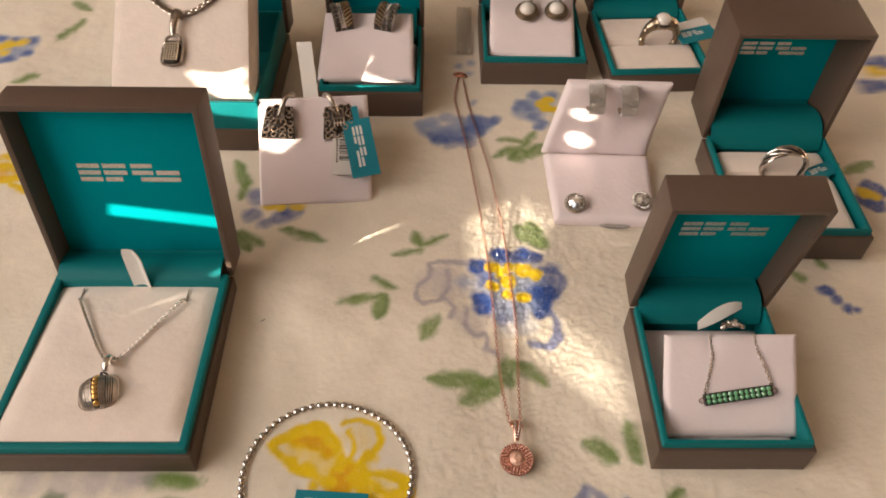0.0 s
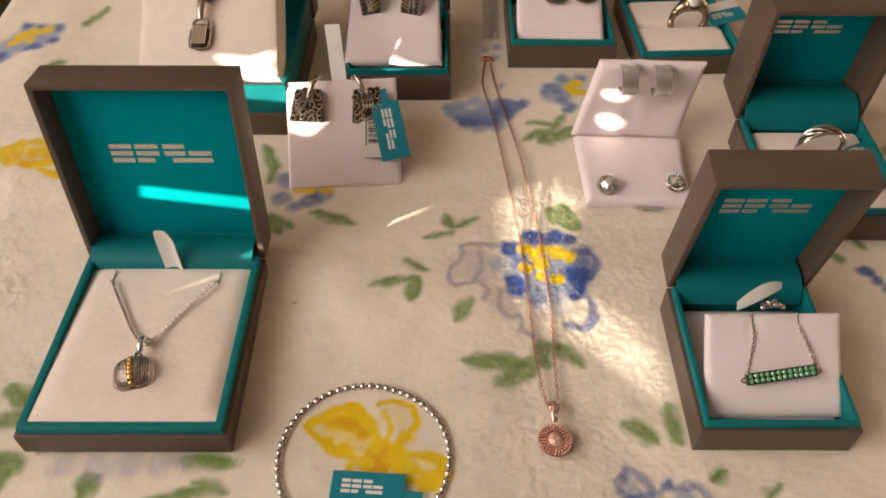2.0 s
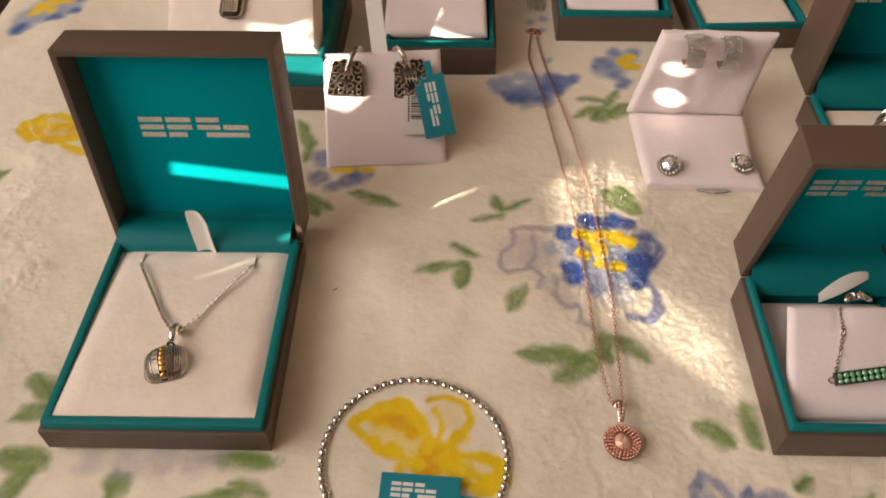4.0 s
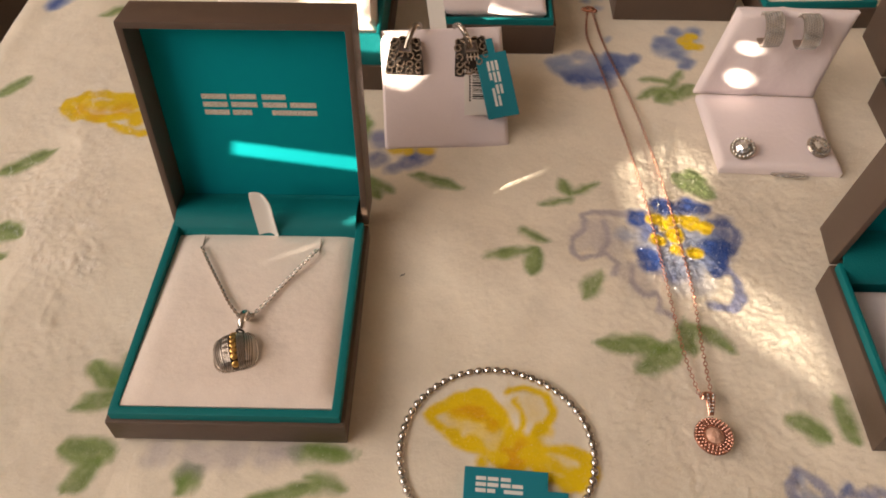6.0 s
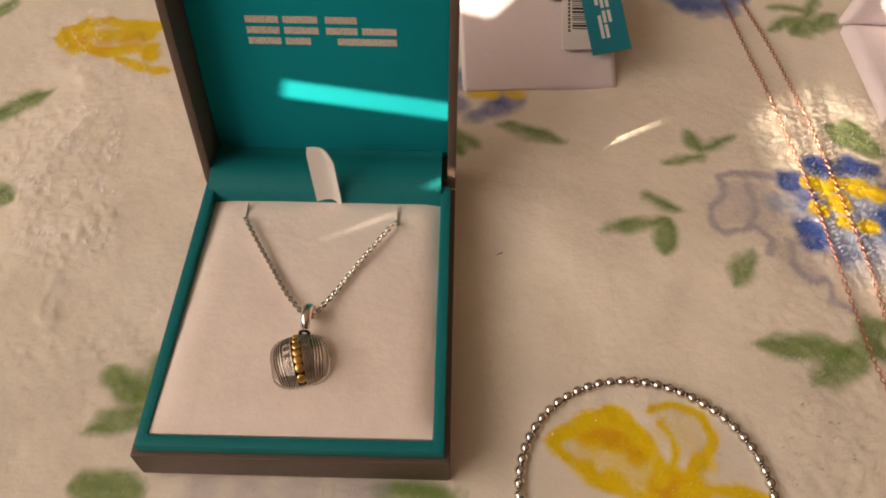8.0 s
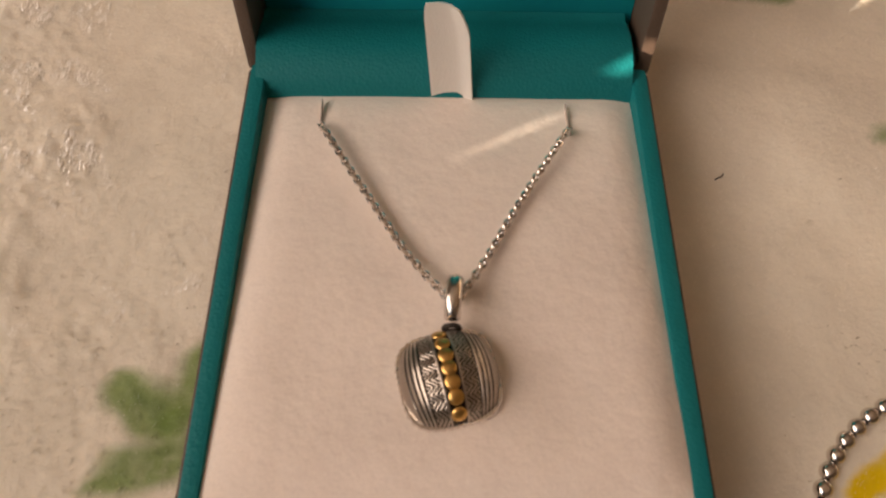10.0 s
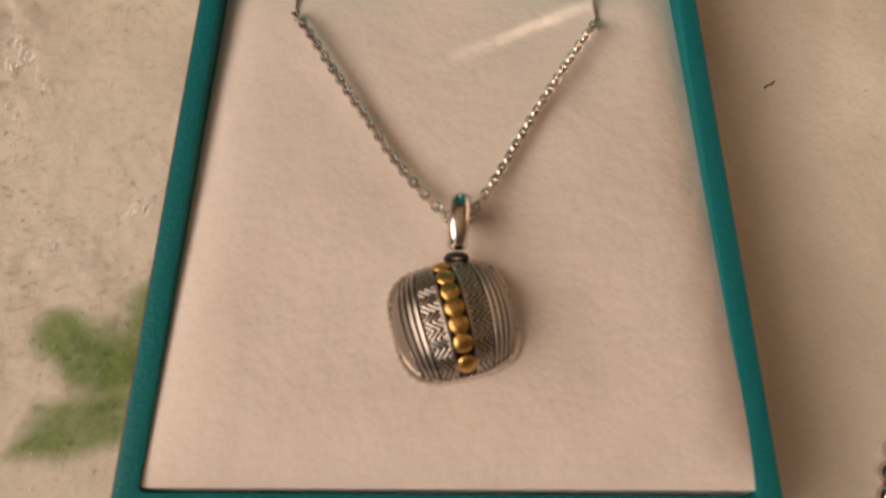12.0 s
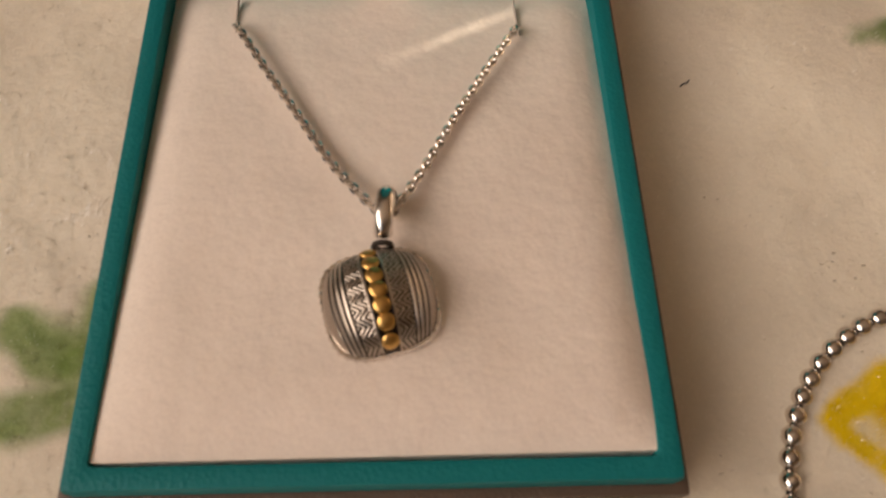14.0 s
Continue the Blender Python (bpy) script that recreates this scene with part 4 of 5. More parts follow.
def dome(hx, hy, height, relief, nu=64, nv=56, power=4.0):
    """A cushion-shaped dome with a relief over its face; base at z = 0."""
    bm = bmesh.new()
    cut = bm.verts.layers.float.new("cut")
    rows = []
    for j in range(nv + 1):
        v = -1 + 2 * j / nv
        row = []
        for i in range(nu + 1):
            u = -1 + 2 * i / nu
            x, y = hx * u * math.sqrt(1 - 0.36 * v * v), hy * v * math.sqrt(1 - 0.36 * u * u)
            k = max(0.0, (1 - abs(u) ** power) * (1 - abs(v) ** power))
            z = height * k ** 0.5
            deep = relief(u, v)
            row.append(bm.verts.new((x, y, z + deep * min(1, 3 * k))))
            row[-1][cut] = max(0.0, -deep) * 8
        rows.append(row)
    for j in range(nv):
        for i in range(nu):
            bm.faces.new((rows[j][i], rows[j][i + 1], rows[j + 1][i + 1], rows[j + 1][i]))
    border = rows[0] + [r[-1] for r in rows[1:]] + rows[-1][-2::-1] + [r[0] for r in rows[-2:0:-1]]
    bm.faces.new(border[::-1])
    return bm


def engraved(u, v):
    """A sunk channel for the dots, a zigzag band on either side, then grooves that follow the edge."""
    a = abs(u)
    if a < 0.165:
        return -0.5
    if a < 0.215:
        return 0.06
    if a < 0.52:
        zig = abs(((v * 3.4) % 1.0) - 0.5) * 2          # 0..1..0
        s = (a - 0.215) / 0.305
        return -0.12 * max(0.0, math.cos(2 * math.pi * (s * 1.5 + zig * 0.9) * 2.0)) ** 0.7
    if a < 0.86:
        return -0.15 * max(0.0, math.cos(2 * math.pi * (a - 0.53) * 10.6)) ** 0.6
    return 0.07 * math.sin(2 * math.pi * v * 17)


def cavity_silver():
    """Worn silver, its colour darker in its cut lines."""
    m, n, l, b = node_mat("engraved_silver")
    geo = n.new("ShaderNodeAttribute")
    geo.attribute_name = "cut"
    ramp = n.new("ShaderNodeValToRGB")
    ramp.color_ramp.elements[0].position, ramp.color_ramp.elements[1].position = 0.15, 0.75
    ramp.color_ramp.elements[0].color, ramp.color_ramp.elements[1].color = (0.50, 0.43, 0.37, 1), (0.07, 0.058, 0.05, 1)
    l.new(geo.outputs["Fac"], ramp.inputs[0])
    l.new(ramp.outputs[0], b.inputs["Base Color"])
    b.inputs["Metallic"].default_value, b.inputs["Roughness"].default_value = 1.0, 0.34
    return m


ENGRAVED = cavity_silver()
SCROLL = surface("tarnished_silver", (0.50, 0.43, 0.37), 0.26, metal=1.0, vary=0.25, scale=500)
BRONZE = surface("dull_gold", (0.52, 0.37, 0.22), 0.3, metal=1.0, vary=0.2, scale=500)
DOT_GOLD = surface("worn_gold", (0.72, 0.44, 0.15), 0.32, metal=1.0, vary=0.25, scale=300)
ANTIQUE = surface("antique_bronze_silver", (0.34, 0.265, 0.19), 0.3, metal=1.0, vary=0.3, scale=500)
AGED = surface("aged_silver", (0.44, 0.38, 0.33), 0.28, metal=1.0, vary=0.25, scale=500)

pend = thing("pendant_necklace", mm(0, 0, 0), "silver necklace with a domed engraved pendant and gold dots", "necklace")
zc = top_a(32, 18)
part("pendant", dome(6.95, 6.8, 5.6, engraved, 150, 120, PILLOW), ENGRAVED, pend, "engraved silver cushion-shaped pendant", mm(31.8, 18.1, zc - 0.3, 1, -1, 13))
body = pend.children[0]
for i in range(7):
    v = -0.84 + 1.68 * i / 6
    slope = -PILLOW * abs(v) ** (PILLOW - 1) * math.copysign(1, v) * 0.5 * (1 - abs(v) ** PILLOW) ** -0.5 * 5.6 / 6.8
    zz = 5.6 * (1 - abs(v) ** PILLOW) ** 0.5 - 0.30
    part("gold_dot", ball(1.14, 1.0, 1.0, 0.42, 16, 10), DOT_GOLD, body, "small polished gold dot", mm(0, 6.8 * v, zz, math.degrees(math.atan(slope)), 0, 0))
rope = []
for i in range(150):
    t = 2 * math.pi * i / 150
    c, s = math.cos(t), math.sin(t)
    r = (abs(c) ** 3.4 + abs(s) ** 3.4) ** (-1 / 3.4)
    rope.append((6.9 * c * r * 0.965, 6.8 * s * r * 0.965, 0.75))
part("rope_edge", tube(rope, lambda t: 0.40 + 0.10 * math.sin(t * 2 * math.pi * 46), 6, True), SILVER, body, "twisted silver edge")
zb = top_a(33, 29)
bail_line = smooth_line([(32.9, 30.2, zb + 0.7), (33.1, 32.2, zb + 1.7), (33.0, 31.9, zb + 3.6), (32.7, 29.8, zb + 4.3), (32.5, 27.6, zb + 3.9), (32.4, 26.4, zb + 2.6)], 0.35)
part("bail", tube(bail_line, lambda t: 1.28 - 0.12 * t, 14, False, 0.75), SILVER, pend, "polished silver bail")
part("bail_ring", tube([(32.3 + 1.1 * math.cos(a / 12 * 2 * math.pi), 25.0, zb + 2.4 + 1.1 * math.sin(a / 12 * 2 * math.pi)) for a in range(12)], 0.4, 6, True), DARK, pend, "dark silver jump ring")
left = [(11.1, 64.2, top_a(11, 64) - 0.4), (12.0, 62.4, top_a(12, 62) + 0.8), (16.3, 54.6, top_a(0, 54) + 0.9), (21.3, 46.0, top_a(0, 46) + 0.9), (26.2, 37.6, top_a(0, 38) + 1.0), (32.2, 29.6, zb + 1.9)]
right = [(53.1, 62.9, top_a(53, 63) - 0.4), (52.2, 61.2, top_a(0, 61) + 0.8), (47.2, 53.2, top_a(0, 53) + 0.9), (42.4, 45.2, top_a(0, 45) + 0.9), (38.1, 37.4, top_a(0, 37) + 1.0), (33.8, 30.2, zb + 1.9)]
part("chain", wheat_chain(left), SILVER, pend, "braided silver chain")
part("chain", wheat_chain(right), SILVER, pend, "braided silver chain")

# ---- the beaded bracelet and its tag ----
bracelet = thing("bead_bracelet", mm(113.5, -8.9, -3.6), "round bracelet of polished silver beads lying on the blanket", "bracelet")
BEADS, RAD = 62, 29.8
bead_me = mesh_of("bead", ball(1.42, 1.08, 1.0, 1.0, 20, 14), STEEL)
for i in range(BEADS):
    a = 2 * math.pi * i / BEADS
    ob = new("bead", bead_me)
    ob.parent = bracelet
    wob = 0.25 * math.sin(3 * a + 1)
    ob.matrix_basis = mm((RAD + wob) * math.cos(a), (RAD * 0.995 + wob) * math.sin(a), 1.55 + 0.12 * math.sin(5 * a), 0, 0, math.degrees(a) + 90)
part("cord", tube([(RAD * math.cos(2 * math.pi * i / 90), RAD * math.sin(2 * math.pi * i / 90), 1.6) for i in range(90)], 0.55, 6, True), DARK, bracelet, "thin dark metal links between the beads")


def hang_tag(m, w, h, label, neck=5.0, mark=True, turn=0):
    tag = thing("price_tag", m, label, "price tag")
    card = block(0, 0, 0, w, h, 0.35, 0.12, 1)
    add(card, block(w - 0.2, h * 0.42, 0, w + neck, h * 0.42 + 2.4, 0.34, 0.1, 1))
    part("tag_card", card, TEAL_CARD, tag)
    if mark:
        emblem_bars(w * 0.56, h * 0.34, 0.06, tag, WHITE_INK, mm(w * 0.14, h * 0.46, 0.36), "white printed bar")
    return tag


hang_tag(mm(102.5, -28.0, -0.6, 2.0, 1.0, -4.6), 25, 14.2, "teal card price tag with white bars inside the bracelet", 6.0)

# ---- the rose gold necklace ----
rose = thing("pendant_necklace", mm(0, 0, 0), "rose gold necklace with a pale pink halo pendant on the blanket", "necklace")
L_STRAND = [(169.8, 228.2), (167.3, 208.0), (169.8, 185.6), (171.9, 167.1), (173.6, 145.5), (175.2, 123.6), (177.0, 88.0), (177.4, 57.0), (177.8, 29.8), (179.9, 9.5)]
R_STRAND = [(172.6, 227.0), (174.5, 202.7), (178.2, 176.0), (181.6, 151.6), (183.5, 129.2), (185.2, 108.6), (185.8, 81.3), (186.1, 54.0), (184.6, 29.7), (183.6, 9.5)]
for line in (L_STRAND, R_STRAND):
    part("chain", chain_mesh([(x, y, 0.9 + 0.3 * math.sin(y * 0.21) - 2.2 * min(1, max(0, (60 - y) / 45))) for x, y in line], 1.35, 0.9, 0.165, 0.62, 20, 10, 5), ROSE_CHAIN, rose, "fine rose gold cable chain")
clasp = tube([(171 + 2.6 * math.cos(a / 14 * 2 * math.pi), 231 + 1.7 * math.sin(a / 14 * 2 * math.pi), 1.2) for a in range(14)], 0.65, 7, True)
add(clasp, ball(1.2, 1.3, 0.8, 0.8, 10, 7, (168.6, 231.2, 1.3)))
add(clasp, tube([(173.5 + 1.3 * math.cos(a / 10 * 2 * math.pi), 229.5 + 1.3 * math.sin(a / 10 * 2 * math.pi), 1.1) for a in range(10)], 0.35, 6, True))
part("clasp", clasp, ROSE, rose, "rose gold ring clasp")


def pave_ring(r, n, size, z, wob=0.0):
    bm = bmesh.new()
    for i in range(n):
        a = 2 * math.pi * (i + wob) / n
        add(bm, moved(brilliant(size, size, 6), Matrix.Translation((math.cos(a) * r, math.sin(a) * r, z))))
    return bm


halo = part("halo_pendant", tube([(5.0 * math.cos(2 * math.pi * i / 40), 5.0 * math.sin(2 * math.pi * i / 40), 0) for i in range(40)], 1.5, 8, True, 0.6), COPPER, rose, "dark copper halo setting", mm(180.7, -4.2, -0.4, 4, 3, 0) @ Matrix.Scale(0.93, 4))
part("stone_ring", pave_ring(6.0, 30, 0.56, 1.2), ROSE_GEM, halo, "outer ring of tiny rose stones")
part("stone_ring", pave_ring(5.0, 25, 0.54, 1.45, 0.5), ROSE_GEM, halo, "middle ring of tiny rose stones")
part("stone_ring", pave_ring(4.05, 20, 0.52, 1.5), ROSE_GEM, halo, "inner ring of tiny rose stones")
part("bezel", tube([(3.1 * math.cos(2 * math.pi * i / 32), 3.1 * math.sin(2 * math.pi * i / 32), 0.9) for i in range(32)], lambda t: 0.42 + 0.14 * math.sin(t * 2 * math.pi * 14), 6, True), ROSE_GEM, halo)
part("back_plate", moved(ball(4.9, 1, 1, 0.24, 24, 8), Matrix.Translation((0, 0, 0.1))), COPPER, halo, "darker copper plate behind the stones")
pink, shift = brilliant(2.95, 2.3, 9), random.Random(6)
for v in pink.verts:
    if v.co.z > 0.1:
        v.co += Vector((shift.uniform(-0.35, 0.35), shift.uniform(-0.35, 0.35), shift.uniform(-0.3, 0.3)))
part("centre_stone", moved(pink, Matrix.Translation((0, 0, 1.2))), PINK_GEM, halo, "pale pink round stone")
bail_me = tube(smooth_line([(182.0, 9.4, -1.2), (182.1, 10.4, 0.2), (182.0, 9.2, 1.6), (181.6, 5.3, 1.4), (181.2, 2.4, 0.4)], 0.4), lambda t: 2.3 - 1.4 * t, 12, False, 0.42)
bail_r = part("bail", bail_me, ROSE, rose, "tapered rose gold bail set with stones")
dots = bmesh.new()
for i in range(6):
    for side in (-1, 1):
        add(dots, moved(brilliant(0.46, 0.5, 6), Matrix.Translation((182.2 - 0.16 * i + side * (0.95 - 0.13 * i), 9.0 - 1.1 * i, 2.4 - 0.12 * i))))
part("stone_row", dots, CLEAR_GEM, bail_r, "row of tiny clear stones")

# ---- an empty clear sleeve lying by the far boxes ----
def plastic_sleeve(m):
    """A flat, crinkled little bag with folded edges."""
    bm = bmesh.new()
    nx, ny = 10, 26
    rows = [[bm.verts.new((9.0 * i / nx, 52.0 * j / ny, 1.1 + 0.9 * noise.noise((i * 0.9, j * 0.16, 3.0)) + 0.5 * math.sin(i * 2.2))) for i in range(nx + 1)] for j in range(ny + 1)]
    for a, b in zip(rows, rows[1:]):
        for k in range(nx):
            bm.faces.new((a[k], a[k + 1], b[k + 1], b[k]))
    bmesh.ops.solidify(bm, geom=bm.faces[:], thickness=0.25)
    ob = new("plastic_sleeve", mesh_of("plastic_sleeve", bm, PLASTIC))
    ob.matrix_basis = m
    return tagged(ob, "empty crinkled clear plastic sleeve on the blanket between boxes", "plastic sleeve")


plastic_sleeve(mm(169.5, 252.0, 0.4, 0, 0, -3))

# ---- a lint fibre on the cloth ----
tagged(new("lint_fibre", mesh_of("lint_fibre", tube(smooth_line([(81.4, 60.4, -1.6), (82.0, 60.8, -1.3), (82.7, 61.1, -1.5), (83.2, 61.7, -1.2)], 0.25), 0.13, 5), INK)), "tiny dark lint fibre on the cream blanket", "lint")


# ---- earring card leaning before the far boxes, with square dark earrings ----
C_PLANE = mm(73.2, 126.3, 0.4, 31.5, 0, 3.3)
card_c = thing("earring_card", C_PLANE, "lilac white velvet earring card leaning back on its fold", "earring card", "earring cards")
part("front_panel", moved(pad(52.5, 54, 3.0, 0.3, 1.6, 22, 22, 0.25, 5), Matrix.Translation((-0.4, 0, -3.2))), LILAC, card_c)
back = pad(50, 30, 2.4, 0.2, 1.4, 10, 10)
part("back_panel", back, LILAC, card_c, m=mm(0.8, 53.5, -3.4, -122, 0, 0))
tab_bm = moved(strip([(44, -3.6), (55, -3.4), (66, -2.0), (81.5, 1.5)], 7.2, 0.4), Matrix.Translation((21.6, 0, 0)))
for v in tab_bm.verts:
    v.co.x -= 0.08 * (v.co.y - 50)
part("hanging_tab", tab_bm, SATIN, card_c, "white satin hanging tab")


def scroll_earring(m, seed, label, bars=False):
    """A trapezoid drop of dark scrollwork with a square hole, on a round hoop."""
    ear = thing("drop_earring", m, label, "earring", "square scroll earrings")
    rng = random.Random(seed)
    plate = bmesh.new()
    def trap(x, y):   # local: x -1..1, y 0..1 from top
        return ((5.6 + 2.2 * y) * x, 7.0 - 15.6 * y, 1.4 + 2.6 * math.sin(math.pi * min(1, max(0, y)) ** 0.8) * (1 - 0.5 * x * x))
    nx, ny = 16, 18
    rows = []
    for j in range(ny + 1):
        rows.append([plate.verts.new((trap(-1 + 2 * i / nx, j / ny)[0], trap(0, j / ny)[1], trap(-1 + 2 * i / nx, j / ny)[2] - 0.5 + 0.3 * noise.noise((i * 0.9, j * 0.9, seed)))) for i in range(nx + 1)])
    hole = lambda i, j: 5 <= i < 11 and 2 <= j < 8
    for j in range(ny):
        for i in range(nx):
            if not hole(i, j):
                plate.faces.new((rows[j][i], rows[j][i + 1], rows[j + 1][i + 1], rows[j + 1][i]))
    ext = bmesh.ops.extrude_face_region(plate, geom=plate.faces[:])
    bmesh.ops.translate(plate, verts=[v for v in ext["geom"] if isinstance(v, bmesh.types.BMVert)], vec=(0, 0, -1.3))
    part("body", plate, DARK, ear, "blackened silver body")
    for gy in (0.08, 0.31, 0.54, 0.75, 0.93):
        for gx in (-0.82, -0.3, 0.3, 0.82):
            if abs(gx) < 0.4 and 0.15 < gy < 0.5 or bars and abs(gx) < 0.4 and 0.5 < gy < 0.7:
                continue
            c = Vector(trap(gx + rng.uniform(-0.05, 0.05), gy + rng.uniform(-0.02, 0.02))) + Vector((0, 0, -0.1))
            a0, r, way = rng.choice((0.4, 1.9, 3.5, 5.0)), rng.uniform(1.6, 1.9), rng.choice((-1, 1))
            pts = []
            for s in range(11):
                t = s / 10
                rr = r * (1 - 0.62 * t)
                pts.append(c + Vector((rr * math.cos(a0 + way * 5.6 * t), rr * math.sin(a0 + way * 5.6 * t), 0.25 * t)))
            part("scroll", tube(pts, lambda t: 0.5 - 0.1 * t, 6), SCROLL, ear)
    edge = [Vector(trap(x, y)) for x, y in [(-1, t / 8) for t in range(9)] + [(-1 + t / 4, 1) for t in range(1, 9)] + [(1, 1 - t / 8) for t in range(1, 9)] + [(1 - t / 4, 0) for t in range(1, 8)]]
    part("rim", tube(edge, 0.42, 6, True), DARK, ear)
    frame_pts = [Vector(trap(x, y)) + Vector((0, 0, 0.1)) for x, y in ((-0.40, 0.11), (0.40, 0.11), (0.40, 0.46), (-0.40, 0.46))]
    part("hole_frame", tube(frame_pts, 0.42, 6, True), AGED, ear)
    if bars:
        grid = bmesh.new()
        for gx in (-0.36, -0.14, 0.08, 0.30):
            p = Vector(trap(gx, 0.6))
            add(grid, block(p.x, p.y - 1.6, p.z - 0.2, p.x + 0.7, p.y + 1.6, p.z + 0.45, 0.1, 1))
        p = Vector(trap(0, 0.6))
        add(grid, block(-2.6, p.y - 0.35, p.z - 0.2, 2.7, p.y + 0.35, p.z + 0.5, 0.1, 1))
        part("grille", grid, SILVER, ear, "bright silver grille")
    hoop = [(0.2 + 5.8 * t, 2.0 + 11.0 * math.sin(math.pi * 0.5 * t) , 3.0 + 3.8 * math.sin(math.pi * t) - 1.5 * t) for t in [i / 16 for i in range(17)]]
    part("hoop", tube(hoop, 1.25, 10, False, 0.8), AGED, ear, "polished silver hoop")
    return ear


scroll_earring(C_PLANE @ mm(9.9, 41.4, 0.4, 0, 0, -5), 3, "dark scrollwork silver drop earring with a plain hoop on the card")
ear2 = scroll_earring(C_PLANE @ mm(38.1, 40.4, 0.4, 0, 0, 3), 11, "dark scrollwork silver drop earring with a beaded hoop beside the tags", True)
[c for c in ear2.children if c.name.startswith("hoop")][0].matrix_basis = Matrix.Diagonal((-1, 1, 1, 1))
beads = bmesh.new()
for i in range(9):
    t = 0.12 + 0.8 * i / 8
    add(beads, ball(0.5, 1, 1, 1, 8, 6, (-(0.2 + 5.8 * t), 2.0 + 11.0 * math.sin(math.pi * 0.5 * t), 4.1 + 3.8 * math.sin(math.pi * t) - 1.5 * t)))
part("bead_row", beads, SILVER, ear2, "row of tiny silver beads")

white_tag = thing("price_tag", C_PLANE @ mm(33.6, 13.6, 1.2, 1.5, 0, -3), "white paper price tag with a black bar code", "price tag")
part("tag_card", block(0, 0, 0, 10.6, 25, 0.3, 0.12, 1), PAPER, white_tag)
code = bmesh.new()
rng = random.Random(8)
y = 7.0
while y < 22:
    s = rng.choice((0.25, 0.35, 0.6, 0.8))
    add(code, block(3.4, y, 0.3, 8.6, y + s, 0.36, 0))
    y += s + rng.choice((0.3, 0.4, 0.7))
part("bar_code", code, INK, white_tag, "black bars")
small = bmesh.new()
for i in range(11):
    add(small, block(2.0, 6.0 + i * 1.3, 0.3, 2.8, 6.9 + i * 1.3, 0.35, 0))
part("printed_line", small, INK, white_tag, "small dark printed bars")
teal_tag = thing("price_tag", C_PLANE @ mm(56.8, 12.6, 2.6, 0, -1.5, 98.6), "teal card price tag with white bars hanging from an earring", "price tag")
part("tag_card", add(block(0, 0, 0, 28.5, 13.4, 0.35, 0.12, 1), block(28.3, 4.6, 0, 35, 7.6, 0.33, 0.1, 1)), TEAL_CARD, teal_tag)
emblem_bars(20, 4.6, 0.06, teal_tag, WHITE_INK, mm(25, 9.2, 0.36, 0, 0, 180), "white printed bar")

# ---- folded card with hoops and studs ----
D_BASE = mm(206.8, 113.2, -0.2, 1.2, 0, -3.4)
card_d = thing("earring_card", D_BASE, "lilac white folded velvet card, one half standing", "earring card", "earring cards")
lower = pad(51.5, 46.0, 4.6, 0.9, 2.6, 24, 24, 0.6, 7)
for v in lower.verts:
    v.co.x += 2.6 * (1 - v.co.y / 44) * (1 - v.co.x / 51.5) - 1.2 * math.sin(math.pi * v.co.y / 44) ** 2 * (v.co.x / 51.5)
part("lower_panel", lower, LILAC, card_d)
upper = pad(52.0, 42.0, 3.8, 0.9, 3.0, 26, 26, 1.1, 9)
for v in upper.verts:
    v.co.x += 7.6 * (v.co.y / 40.5) * (1 - v.co.x / 50.3) + 4.2 * (v.co.y / 42) ** 1.6 * (v.co.x / 51)
    v.co.z -= 0.9 * math.exp(-((v.co.x - 26) / 2.5) ** 2)
part("upper_panel", upper, LILAC, card_d, m=mm(-1.2, 48.8, 2.8, 88, 0, 0))
D_UP = D_BASE @ mm(-1.2, 48.8, 2.8, 88, 0, 0) @ mm(0, 0, 3.4)
D_LOW = D_BASE @ mm(0, 0, 4.6)


def pave_hoop(m, label):
    """A wide open hoop covered with tiny stones; its axis along x."""
    ear = thing("hoop_earring", m, label, "earring", "wide stone-set hoops")
    R, W = 6.7, 7.2
    band = bmesh.new()
    rows = []
    n = 30
    for i in range(n + 1):
        a = radians(-88 + 285 * i / n)
        rows.append([band.verts.new((x, r * math.cos(a), r * math.sin(a))) for x, r in ((-W / 2, R - 0.9), (-W / 2, R - 0.2), (0, R), (W / 2, R - 0.2), (W / 2, R - 0.9))])
    for p, q in zip(rows, rows[1:]):
        for k in range(5):
            band.faces.new((p[k], p[(k + 1) % 5], q[(k + 1) % 5], q[k]))
    band.faces.new(rows[0])
    band.faces.new(rows[-1])
    part("band", band, AGED, ear)
    stones, rng = bmesh.new(), random.Random(5)
    for k in range(7):
        for i in range(30):
            a = radians(-86 + 281 * (i + 0.5 * (k % 2)) / 30)
            s = Matrix.Rotation(a, 4, "X") @ Matrix.Translation((-W / 2 + 0.5 + 1.03 * k, R + 0.05, 0)) @ Matrix.Rotation(-math.pi / 2, 4, "X")
            tilt = Matrix.Rotation(rng.uniform(-0.5, 0.5), 4, "X") @ Matrix.Rotation(rng.uniform(-0.5, 0.5), 4, "Y")
            add(stones, moved(brilliant(0.44, 0.6, 6), s @ tilt))
    part("pave_surface", stones, CLEAR_GEM, ear, "rows of tiny clear stones")
    part("post", tube([(0, -2.0, -5.5), (0, -6.0, -5.0)], 0.4, 6), SILVER, ear)
    return ear


pave_hoop(D_UP @ mm(20.6, 37.2, 5.0, 6, 0, 4), "wide silver hoop earring set with tiny clear stones")
pave_hoop(D_UP @ mm(35.4, 36.8, 5.0, 6, 0, 2), "wide silver hoop earring set with tiny clear stones")


